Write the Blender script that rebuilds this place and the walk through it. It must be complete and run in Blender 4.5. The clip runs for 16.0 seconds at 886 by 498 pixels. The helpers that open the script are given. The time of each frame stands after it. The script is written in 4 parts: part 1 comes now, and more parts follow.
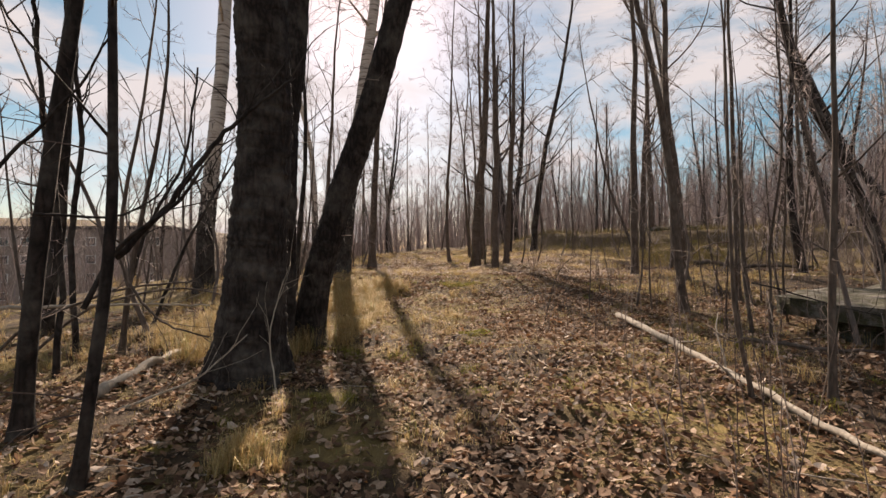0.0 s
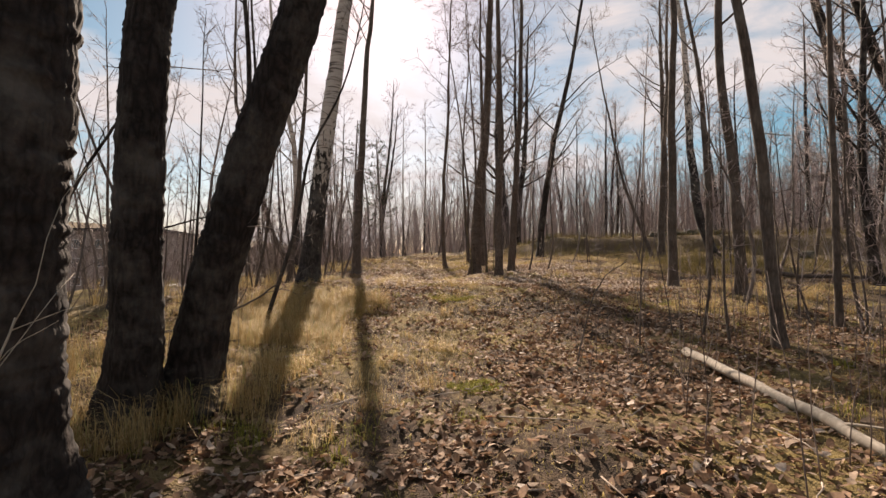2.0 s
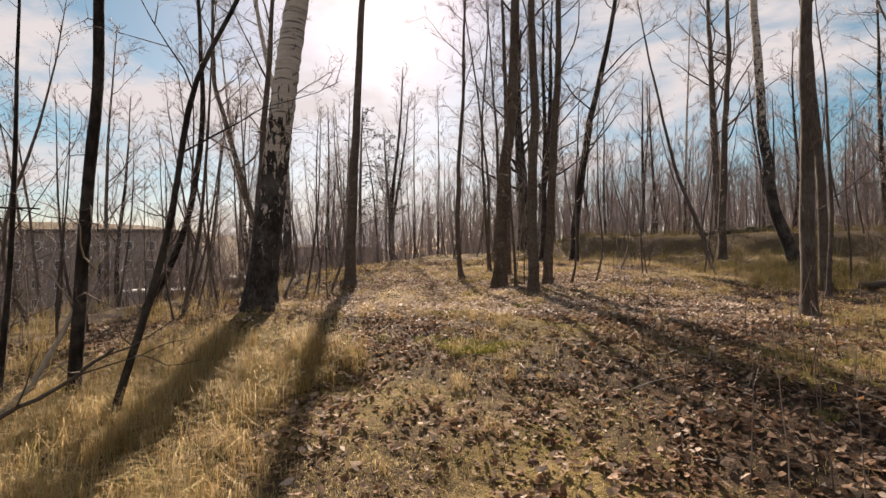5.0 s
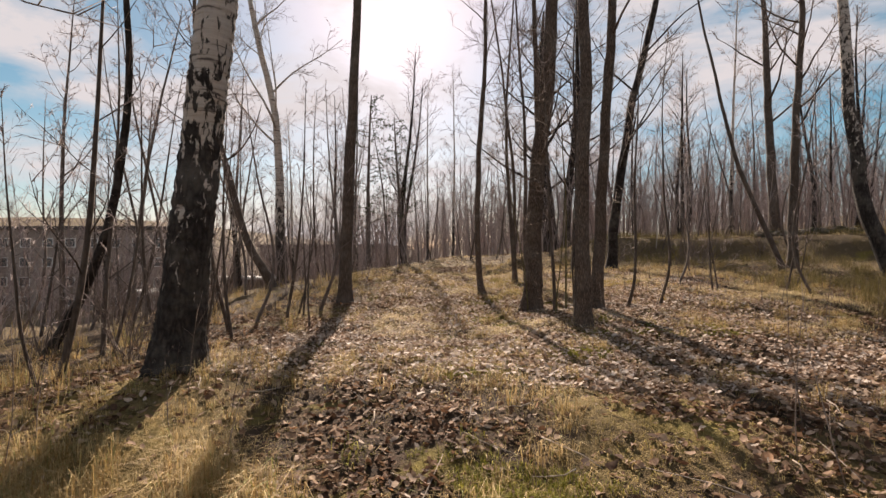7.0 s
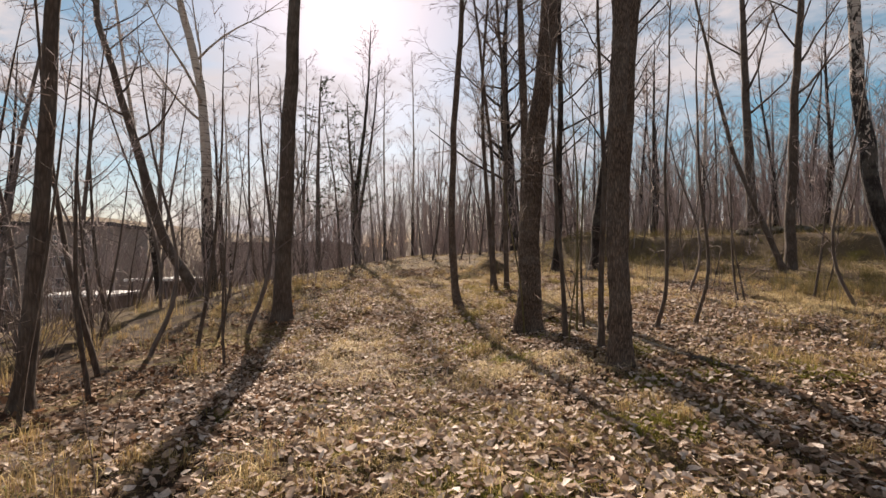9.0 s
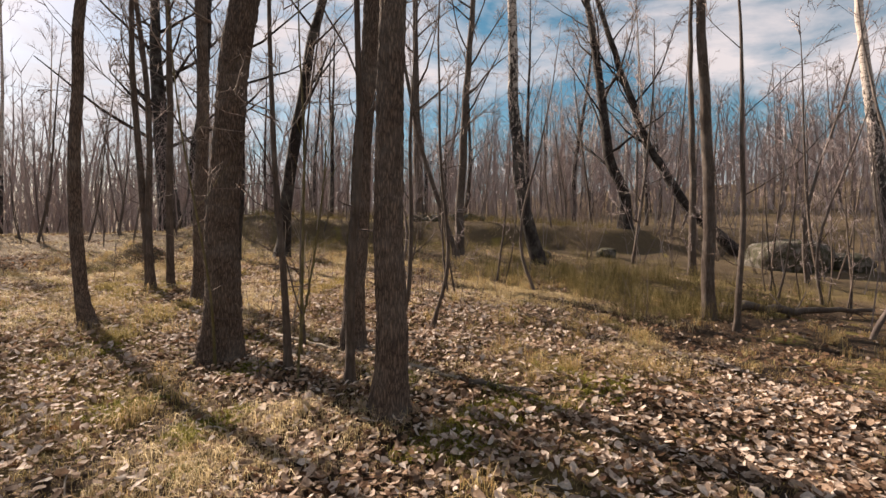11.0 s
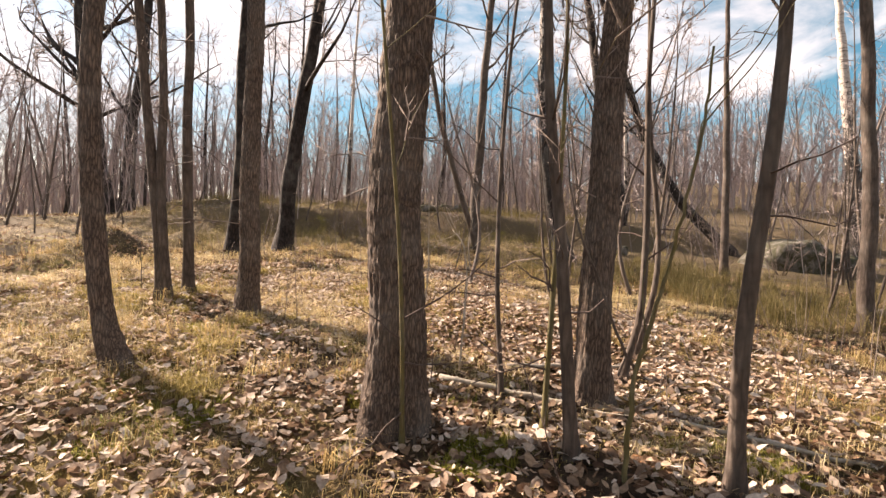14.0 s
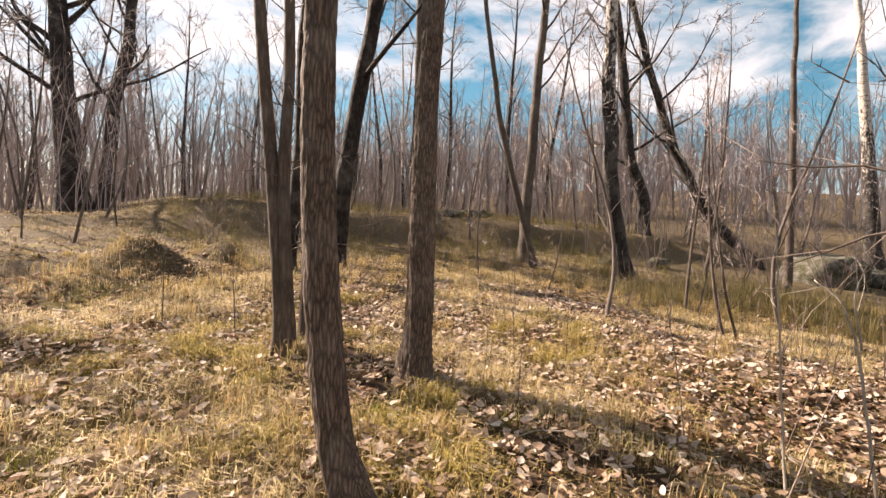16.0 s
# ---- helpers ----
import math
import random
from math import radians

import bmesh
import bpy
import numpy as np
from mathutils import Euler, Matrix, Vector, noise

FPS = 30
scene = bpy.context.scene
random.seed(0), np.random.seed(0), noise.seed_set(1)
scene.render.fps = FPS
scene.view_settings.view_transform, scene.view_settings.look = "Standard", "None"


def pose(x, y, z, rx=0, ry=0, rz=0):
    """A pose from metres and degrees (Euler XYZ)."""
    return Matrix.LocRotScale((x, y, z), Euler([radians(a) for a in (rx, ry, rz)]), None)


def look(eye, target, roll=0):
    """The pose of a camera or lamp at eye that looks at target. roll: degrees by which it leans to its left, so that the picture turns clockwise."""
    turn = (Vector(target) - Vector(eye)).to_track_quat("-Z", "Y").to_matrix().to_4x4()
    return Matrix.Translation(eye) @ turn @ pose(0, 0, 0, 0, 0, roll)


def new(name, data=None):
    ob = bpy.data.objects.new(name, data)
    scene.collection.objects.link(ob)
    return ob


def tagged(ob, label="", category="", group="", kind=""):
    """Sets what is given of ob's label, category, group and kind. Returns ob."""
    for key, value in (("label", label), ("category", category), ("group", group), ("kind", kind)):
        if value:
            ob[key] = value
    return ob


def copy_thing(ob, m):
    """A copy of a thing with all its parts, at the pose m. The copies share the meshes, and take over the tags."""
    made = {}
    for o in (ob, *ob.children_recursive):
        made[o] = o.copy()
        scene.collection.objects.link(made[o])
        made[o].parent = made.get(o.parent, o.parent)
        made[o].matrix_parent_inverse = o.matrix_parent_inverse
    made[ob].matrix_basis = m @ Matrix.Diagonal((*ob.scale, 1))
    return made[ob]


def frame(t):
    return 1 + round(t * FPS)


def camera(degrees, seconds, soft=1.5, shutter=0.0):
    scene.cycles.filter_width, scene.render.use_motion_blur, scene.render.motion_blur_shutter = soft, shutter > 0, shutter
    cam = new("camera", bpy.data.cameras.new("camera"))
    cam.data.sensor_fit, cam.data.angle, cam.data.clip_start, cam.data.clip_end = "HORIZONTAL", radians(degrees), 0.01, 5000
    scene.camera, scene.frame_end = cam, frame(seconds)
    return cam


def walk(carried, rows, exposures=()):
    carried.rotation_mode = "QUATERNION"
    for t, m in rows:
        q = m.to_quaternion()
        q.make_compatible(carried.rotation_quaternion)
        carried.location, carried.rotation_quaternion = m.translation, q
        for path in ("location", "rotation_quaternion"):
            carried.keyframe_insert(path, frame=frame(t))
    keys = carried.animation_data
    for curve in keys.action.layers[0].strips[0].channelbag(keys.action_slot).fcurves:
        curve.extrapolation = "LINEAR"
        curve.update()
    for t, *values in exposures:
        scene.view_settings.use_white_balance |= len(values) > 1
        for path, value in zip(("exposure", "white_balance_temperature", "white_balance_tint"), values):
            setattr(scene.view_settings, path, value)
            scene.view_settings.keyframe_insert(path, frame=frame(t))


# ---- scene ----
cam = camera(84.4, 16.0)
PATH = [
    (0, (1.672, 3.082, 1.395), (1.51, 5.075, 1.455), -0.3),
    (0.5, (1.619, 3.753, 1.416), (1.447, 5.744, 1.484), -0.0),
    (1, (1.539, 4.452, 1.44), (1.364, 6.443, 1.513), 0.0),
    (1.5, (1.559, 5.092, 1.42), (1.394, 7.084, 1.497), 0.1),
    (2, (1.642, 5.752, 1.445), (1.48, 7.744, 1.527), 0.1),
    (2.5, (1.626, 6.362, 1.516), (1.451, 8.353, 1.599), -0.1),
    (3, (1.591, 6.94, 1.5), (1.405, 8.93, 1.584), -0.1),
    (3.5, (1.566, 7.557, 1.573), (1.373, 9.546, 1.657), -0.2),
    (4, (1.484, 8.173, 1.655), (1.274, 10.161, 1.732), -0.3),
    (4.2, (1.462, 8.393, 1.626), (1.244, 10.38, 1.707), -0.3),
    (6.3, (1.196, 11.202, 2.173), (0.949, 13.186, 2.23), 0.1),
    (6.5, (1.156, 11.475, 2.134), (0.89, 13.456, 2.192), 0.0),
    (7, (1.046, 12.105, 2.208), (0.756, 14.083, 2.265), -0.0),
    (7.5, (0.974, 12.705, 2.226), (0.674, 14.682, 2.287), -0.0),
    (8, (0.836, 13.316, 2.24), (0.52, 15.29, 2.298), -0.1),
    (8.5, (0.657, 13.895, 2.32), (0.355, 15.871, 2.375), -0.1),
    (9, (0.465, 14.491, 2.372), (0.36, 16.488, 2.416), -0.2),
    (9.5, (0.396, 15.117, 2.427), (0.631, 17.103, 2.455), -0.1),
    (10, (0.365, 15.693, 2.52), (0.974, 17.598, 2.531), -0.2),
    (10.2, (0.378, 15.921, 2.493), (1.144, 17.769, 2.494), -0.2),
    (12.3, (0.141, 18.054, 2.465), (1.443, 19.572, 2.419), 1.2),
    (12.5, (0.06, 18.235, 2.44), (1.368, 19.748, 2.397), 1.1),
    (13, (-0.074, 18.784, 2.397), (1.261, 20.272, 2.351), 1.2),
    (13.4, (-0.169, 19.18, 2.383), (1.177, 20.659, 2.343), 1.2),
    (13.5, (-0.204, 19.334, 2.411), (1.154, 20.801, 2.36), 1.3),
    (14, (-0.448, 19.877, 2.436), (0.93, 21.326, 2.379), 1.6),
    (14.5, (-0.733, 20.515, 2.421), (0.683, 21.926, 2.367), 1.8),
    (15, (-0.947, 21.187, 2.416), (0.509, 22.557, 2.355), 2.2),
    (15.2, (-1.004, 21.452, 2.467), (0.454, 22.819, 2.411), 1.7),
    (15.5, (-1.059, 21.873, 2.461), (0.426, 23.212, 2.403), 2.5),
    (16, (-0.985, 22.465, 2.624), (0.494, 23.811, 2.572), 2.7),
]
walk(cam, [(t, look(eye, target, roll)) for t, eye, target, roll in PATH],
     [(0, 1.22, 7050, 21), (4.2, 1.2, 7000, 20), (7, 1.12, 6850, 20), (10.2, 1.08, 6750, 20), (12.3, 1.76, 7080, 23), (14.5, 1.94, 7050, 21), (16, 1.82, 6950, 20)])

# ---- world, sun, exposure ----
SUN_AZ, SUN_EL = radians(-14.0), radians(31.0)      # from +y towards +x; above the horizon
world = bpy.data.worlds.new("world")
scene.world = world
world.use_nodes = True
wn, wl = world.node_tree.nodes, world.node_tree.links
wn.clear()
w_out = wn.new("ShaderNodeOutputWorld")
w_bg = wn.new("ShaderNodeBackground")
w_sky = wn.new("ShaderNodeTexSky")
w_sky.sky_type, w_sky.sun_disc = "NISHITA", False
w_sky.sun_elevation, w_sky.sun_rotation = SUN_EL, SUN_AZ
w_sky.dust_density = 0.6
w_co = wn.new("ShaderNodeTexCoord")
w_map = wn.new("ShaderNodeMapping")
w_map.inputs["Scale"].default_value = (1.0, 1.0, 3.2)
w_noise = wn.new("ShaderNodeTexNoise")
w_noise.inputs["Scale"].default_value, w_noise.inputs["Detail"].default_value, w_noise.inputs["Roughness"].default_value = 2.6, 7.0, 0.58
w_noise.inputs["Distortion"].default_value = 0.4
w_ramp = wn.new("ShaderNodeValToRGB")
w_ramp.color_ramp.elements[0].position, w_ramp.color_ramp.elements[1].position = 0.43, 0.61
w_ramp.color_ramp.elements[0].color, w_ramp.color_ramp.elements[1].color = (0.0, 0.0, 0.0, 1), (0.95, 0.95, 0.95, 1)
w_mix = wn.new("ShaderNodeMix")
w_mix.data_type = "RGBA"
w_mix.inputs["B"].default_value = (8.5, 8.35, 8.3, 1)
wl.new(w_co.outputs["Generated"], w_map.inputs["Vector"])
wl.new(w_map.outputs["Vector"], w_noise.inputs["Vector"])
wl.new(w_noise.outputs["Fac"], w_ramp.inputs["Fac"])
wl.new(w_ramp.outputs["Color"], w_mix.inputs["Factor"])
w_hue = wn.new("ShaderNodeHueSaturation")
w_hue.inputs["Hue"].default_value, w_hue.inputs["Saturation"].default_value = 0.468, 1.35
wl.new(w_sky.outputs["Color"], w_hue.inputs["Color"])
wl.new(w_hue.outputs["Color"], w_mix.inputs["A"])
wl.new(w_mix.outputs["Result"], w_bg.inputs["Color"])
w_bg.inputs["Strength"].default_value = 0.0405
wl.new(w_bg.outputs["Background"], w_out.inputs["Surface"])

sun = new("sun", bpy.data.lights.new("sun", "SUN"))
sun.data.energy, sun.data.angle, sun.data.color = 5.0, radians(0.6), (1.0, 0.885, 0.72)
sun_dir = Vector((math.sin(SUN_AZ) * math.cos(SUN_EL), math.cos(SUN_AZ) * math.cos(SUN_EL), math.sin(SUN_EL)))
sun.matrix_world = look(sun_dir * 100, (0, 0, 0))


# ---- materials ----
def material(name, rough=0.9, spec=0.25):
    m = bpy.data.materials.new(name)
    m.use_nodes = True
    b = m.node_tree.nodes["Principled BSDF"]
    b.inputs["Roughness"].default_value, b.inputs["Specular IOR Level"].default_value = rough, spec
    return m, m.node_tree.nodes, m.node_tree.links, b


def node(nodes, kind, **values):
    n = nodes.new(kind)
    for key, value in values.items():
        n.inputs[key].default_value = value
    return n


def ramp(nodes, stops):
    r = nodes.new("ShaderNodeValToRGB")
    e = r.color_ramp.elements
    while len(e) < len(stops):
        e.new(0.5)
    for k, (p, c) in enumerate(stops):
        e[k].position, e[k].color = p, (*c, 1)
    return r


def mixed(nodes, links, fac, a, b):
    m = nodes.new("ShaderNodeMix")
    m.data_type = "RGBA"
    for key, v in (("Factor", fac), ("A", a), ("B", b)):
        if isinstance(v, (tuple, float)):
            m.inputs[key].default_value = v if isinstance(v, float) else (*v, 1)
        else:
            links.new(v, m.inputs[key])
    return m.outputs["Result"]


def relief(nodes, links, bsdf, height, strength, distance):
    b = node(nodes, "ShaderNodeBump", Strength=strength, Distance=distance)
    links.new(height, b.inputs["Height"])
    links.new(b.outputs["Normal"], bsdf.inputs["Normal"])


def bark(name, lo, hi, across, along, depth, moss=0.0, patches=None, seam=0.5):
    """Bark with furrows that run along the trunk; patches: pale bark that comes out with height."""
    m, n, l, b = material(name)
    co = n.new("ShaderNodeTexCoord")
    mp = node(n, "ShaderNodeMapping", Scale=(across, across, along))
    l.new(co.outputs["Object"], mp.inputs["Vector"])
    wobble = node(n, "ShaderNodeTexNoise", Scale=0.5, Detail=3.0)
    l.new(mp.outputs["Vector"], wobble.inputs["Vector"])
    warp = n.new("ShaderNodeVectorMath")
    warp.operation = "MULTIPLY_ADD"
    warp.inputs[1].default_value = (1.6, 1.6, 1.6)
    l.new(wobble.outputs["Color"], warp.inputs[0])
    l.new(mp.outputs["Vector"], warp.inputs[2])
    v = n.new("ShaderNodeTexVoronoi")
    v.feature = "DISTANCE_TO_EDGE"
    v.inputs["Scale"].default_value = 1.0
    l.new(warp.outputs["Vector"], v.inputs["Vector"])
    fine = node(n, "ShaderNodeTexNoise", Scale=38.0, Detail=6.0, Roughness=0.7)
    l.new(co.outputs["Object"], fine.inputs["Vector"])
    ridge = ramp(n, [(0.0, (0, 0, 0)), (seam, (1, 1, 1))])
    l.new(v.outputs["Distance"], ridge.inputs["Fac"])
    tone = n.new("ShaderNodeMath")
    tone.operation = "MULTIPLY"
    l.new(ridge.outputs["Color"], tone.inputs[0])
    l.new(fine.outputs["Fac"], tone.inputs[1])
    colour = mixed(n, l, tone.outputs[0], lo, hi)
    blotch = node(n, "ShaderNodeTexNoise", Scale=3.0, Detail=5.0, Roughness=0.65)
    l.new(co.outputs["Object"], blotch.inputs["Vector"])
    stain = ramp(n, [(0.45, (0, 0, 0)), (0.75, (1, 1, 1))])
    l.new(blotch.outputs["Fac"], stain.inputs["Fac"])
    half = n.new("ShaderNodeMath")
    half.operation = "MULTIPLY"
    half.inputs[1].default_value = 0.35 + moss
    l.new(stain.outputs["Color"], half.inputs[0])
    colour = mixed(n, l, half.outputs[0], colour, (0.10, 0.105, 0.05) if moss else (0.26, 0.24, 0.21))
    if patches:
        start, end = patches
        sep = n.new("ShaderNodeSeparateXYZ")
        l.new(co.outputs["Object"], sep.inputs[0])
        up = n.new("ShaderNodeMapRange")
        up.inputs["From Min"].default_value, up.inputs["From Max"].default_value = start, end
        up.inputs["To Min"].default_value, up.inputs["To Max"].default_value = -0.18, 0.28
        l.new(sep.outputs["Z"], up.inputs["Value"])
        pm = node(n, "ShaderNodeMapping", Scale=(12.0, 12.0, 5.0))
        l.new(co.outputs["Object"], pm.inputs["Vector"])
        pn = node(n, "ShaderNodeTexNoise", Scale=1.0, Detail=4.0, Roughness=0.6, Distortion=0.8)
        l.new(pm.outputs["Vector"], pn.inputs["Vector"])
        add = n.new("ShaderNodeMath")
        l.new(pn.outputs["Fac"], add.inputs[0])
        l.new(up.outputs["Result"], add.inputs[1])
        pale = ramp(n, [(0.52, (0, 0, 0)), (0.57, (1, 1, 1))])
        l.new(add.outputs[0], pale.inputs["Fac"])
        bm_ = node(n, "ShaderNodeMapping", Scale=(2.5, 2.5, 26.0))
        l.new(co.outputs["Object"], bm_.inputs["Vector"])
        band = node(n, "ShaderNodeTexNoise", Scale=1.0, Detail=3.0)
        l.new(bm_.outputs["Vector"], band.inputs["Vector"])
        br = ramp(n, [(0.34, (0.12, 0.10, 0.09)), (0.42, (0.42, 0.37, 0.33)), (0.7, (0.55, 0.50, 0.45))])
        l.new(band.outputs["Fac"], br.inputs["Fac"])
        colour = mixed(n, l, pale.outputs["Color"], colour, br.outputs["Color"])
    l.new(colour, b.inputs["Base Color"])
    relief(n, l, b, tone.outputs[0], 0.9, depth)
    return m


BARK_RIDGE = bark("furrowed_bark", (0.042, 0.030, 0.025), (0.30, 0.222, 0.168), 60.0, 9.0, 0.005, seam=0.3)
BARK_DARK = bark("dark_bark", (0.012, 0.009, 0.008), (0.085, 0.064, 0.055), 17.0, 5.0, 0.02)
BARK_GREY = bark("smooth_grey_bark", (0.06, 0.046, 0.038), (0.23, 0.175, 0.14), 30.0, 5.0, 0.006)
BARK_BIRCH = bark("birch_bark", (0.018, 0.015, 0.014), (0.12, 0.10, 0.09), 16.0, 5.0, 0.02, patches=(0.5, 4.8))
BARK_OLD_BIRCH = bark("weathered_birch_bark", (0.018, 0.015, 0.014), (0.12, 0.10, 0.09), 16.0, 5.0, 0.02, patches=(0.8, 12.0))
BARK_PALE = bark("fallen_birch_bark", (0.30, 0.26, 0.21), (0.62, 0.55, 0.45), 20.0, 4.0, 0.005)
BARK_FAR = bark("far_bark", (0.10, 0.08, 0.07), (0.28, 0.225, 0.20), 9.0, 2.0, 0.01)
BARK_OLIVE = bark("algae_green_bark", (0.09, 0.075, 0.03), (0.30, 0.25, 0.11), 26.0, 6.0, 0.004)
KINDS = {"old_birch": BARK_OLD_BIRCH, "olive": BARK_OLIVE, "ridge": BARK_RIDGE, "dark": BARK_DARK, "grey": BARK_GREY, "birch": BARK_BIRCH}


def island(name, stops, rough=0.85, spec=0.3, through_light=0.0):
    """Colour that differs from piece to piece of one mesh."""
    m, n, l, b = material(name, rough, spec)
    g = n.new("ShaderNodeNewGeometry")
    r = ramp(n, stops)
    l.new(g.outputs["Random Per Island"], r.inputs["Fac"])
    co = n.new("ShaderNodeTexCoord")
    t = node(n, "ShaderNodeTexNoise", Scale=60.0, Detail=3.0)
    l.new(co.outputs["Object"], t.inputs["Vector"])
    k = ramp(n, [(0.3, (0.68, 0.68, 0.68)), (0.7, (1.15, 1.15, 1.15))])
    l.new(t.outputs["Fac"], k.inputs["Fac"])
    mul = n.new("ShaderNodeMix")
    mul.data_type, mul.blend_type = "RGBA", "MULTIPLY"
    mul.inputs["Factor"].default_value = 1.0
    l.new(r.outputs["Color"], mul.inputs["A"])
    l.new(k.outputs["Color"], mul.inputs["B"])
    l.new(mul.outputs["Result"], b.inputs["Base Color"])
    if through_light:
        tr = n.new("ShaderNodeBsdfTranslucent")
        l.new(mul.outputs["Result"], tr.inputs["Color"])
        ms = node(n, "ShaderNodeMixShader", Fac=through_light)
        l.new(b.outputs["BSDF"], ms.inputs[1])
        l.new(tr.outputs["BSDF"], ms.inputs[2])
        l.new(ms.outputs["Shader"], n["Material Output"].inputs["Surface"])
    return m


LEAF = island("dead_leaves", [(0.0, (0.07, 0.037, 0.024)), (0.35, (0.17, 0.095, 0.056)), (0.65, (0.32, 0.205, 0.13)), (0.88, (0.46, 0.335, 0.24)), (0.97, (0.60, 0.50, 0.42)), (1.0, (0.42, 0.18, 0.05))], 0.78, 0.18, 0.25)
PALE_LEAF = island("bleached_leaves", [(0.0, (0.14, 0.085, 0.055)), (0.35, (0.32, 0.22, 0.15)), (0.65, (0.52, 0.40, 0.31)), (1.0, (0.72, 0.63, 0.55))], 0.68, 0.28, 0.28)
STRAW = island("dry_grass", [(0.0, (0.33, 0.215, 0.085)), (0.5, (0.50, 0.355, 0.15)), (0.85, (0.60, 0.465, 0.24)), (1.0, (0.20, 0.24, 0.06))], 0.7, 0.3, 0.35)
GREEN = island("moss_and_green_grass", [(0.0, (0.12, 0.12, 0.02)), (0.6, (0.26, 0.25, 0.04)), (1.0, (0.38, 0.34, 0.07))], 0.8, 0.2, 0.3)
PALE_STRAW = island("bleached_grass", [(0.0, (0.42, 0.31, 0.14)), (0.5, (0.60, 0.47, 0.25)), (1.0, (0.72, 0.60, 0.38))], 0.7, 0.3, 0.35)
YELLOW_MOSS = island("yellow_moss", [(0.0, (0.20, 0.155, 0.035)), (0.5, (0.37, 0.285, 0.075)), (1.0, (0.55, 0.43, 0.18))], 0.8, 0.2, 0.3)
THATCH = island("dead_grass_mat", [(0.0, (0.24, 0.165, 0.055)), (0.5, (0.42, 0.31, 0.12)), (0.85, (0.56, 0.44, 0.22)), (1.0, (0.30, 0.27, 0.06))], 0.75, 0.25, 0.3)
BANK = island("bank_grass", [(0.0, (0.10, 0.08, 0.03)), (0.6, (0.20, 0.16, 0.06)), (1.0, (0.34, 0.27, 0.12))], 0.8, 0.2, 0.25)
TWIG = island("twig_bark", [(0.0, (0.085, 0.06, 0.052)), (0.6, (0.17, 0.13, 0.11)), (1.0, (0.29, 0.235, 0.20))])
# paler version of TWIG: haze and light among background twigs put into the colour
HAZED_TWIG = island("hazed_twig_bark", [(0.0, (0.22, 0.17, 0.165)), (0.6, (0.37, 0.30, 0.285)), (1.0, (0.52, 0.45, 0.42))])
PALE_TWIG = island("pale_dead_twigs", [(0.0, (0.28, 0.22, 0.17)), (1.0, (0.5, 0.43, 0.36))])
NEEDLE = island("pine_needles", [(0.0, (0.03, 0.05, 0.018)), (1.0, (0.08, 0.10, 0.04))])


def ground_material():
    m, n, l, b = material("woodland_soil", 0.95, 0.15)
    co = n.new("ShaderNodeTexCoord")
    big = node(n, "ShaderNodeTexNoise", Scale=0.45, Detail=5.0, Roughness=0.6)
    mid = node(n, "ShaderNodeTexNoise", Scale=5.0, Detail=7.0, Roughness=0.72)
    cell = node(n, "ShaderNodeTexVoronoi", Scale=17.0)
    grain = node(n, "ShaderNodeTexNoise", Scale=70.0, Detail=4.0)
    for t in (big, mid, cell, grain):
        l.new(co.outputs["Object"], t.inputs["Vector"])
    soil = ramp(n, [(0.3, (0.018, 0.012, 0.009)), (0.5, (0.062, 0.042, 0.028)), (0.74, (0.16, 0.11, 0.065))])
    l.new(mid.outputs["Fac"], soil.inputs["Fac"])
    hay = ramp(n, [(0.0, (0.10, 0.075, 0.028)), (0.6, (0.30, 0.222, 0.085)), (1.0, (0.22, 0.16, 0.07))])
    l.new(cell.outputs["Color"], hay.inputs["Fac"])
    f1 = ramp(n, [(0.47, (0, 0, 0)), (0.66, (1, 1, 1))])
    l.new(big.outputs["Fac"], f1.inputs["Fac"])
    c = mixed(n, l, f1.outputs["Color"], soil.outputs["Color"], hay.outputs["Color"])
    sep = n.new("ShaderNodeSeparateXYZ")
    l.new(co.outputs["Object"], sep.inputs[0])
    away = n.new("ShaderNodeVectorMath")
    away.operation = "DISTANCE"
    away.inputs[1].default_value = (0.5, 16.0, 1.0)
    l.new(co.outputs["Object"], away.inputs[0])
    woods = n.new("ShaderNodeMapRange")
    woods.inputs["From Min"].default_value, woods.inputs["From Max"].default_value = 9.5, 20.0
    l.new(away.outputs["Value"], woods.inputs["Value"])
    brown = mixed(n, l, 0.6, soil.outputs["Color"], (0.17, 0.128, 0.075))
    c = mixed(n, l, woods.outputs["Result"], c, brown)
    mossy = node(n, "ShaderNodeTexNoise", Scale=1.1, Detail=6.0, Roughness=0.65, Distortion=0.5)
    l.new(co.outputs["Object"], mossy.inputs["Vector"])
    f2 = ramp(n, [(0.58, (0, 0, 0)), (0.68, (1, 1, 1))])
    l.new(mossy.outputs["Fac"], f2.inputs["Fac"])
    c = mixed(n, l, f2.outputs["Color"], c, (0.20, 0.16, 0.045))
    l.new(c, b.inputs["Base Color"])
    hs = n.new("ShaderNodeMath")
    l.new(mid.outputs["Fac"], hs.inputs[0])
    l.new(grain.outputs["Fac"], hs.inputs[1])
    relief(n, l, b, hs.outputs[0], 0.8, 0.05)
    return m


GROUND = ground_material()


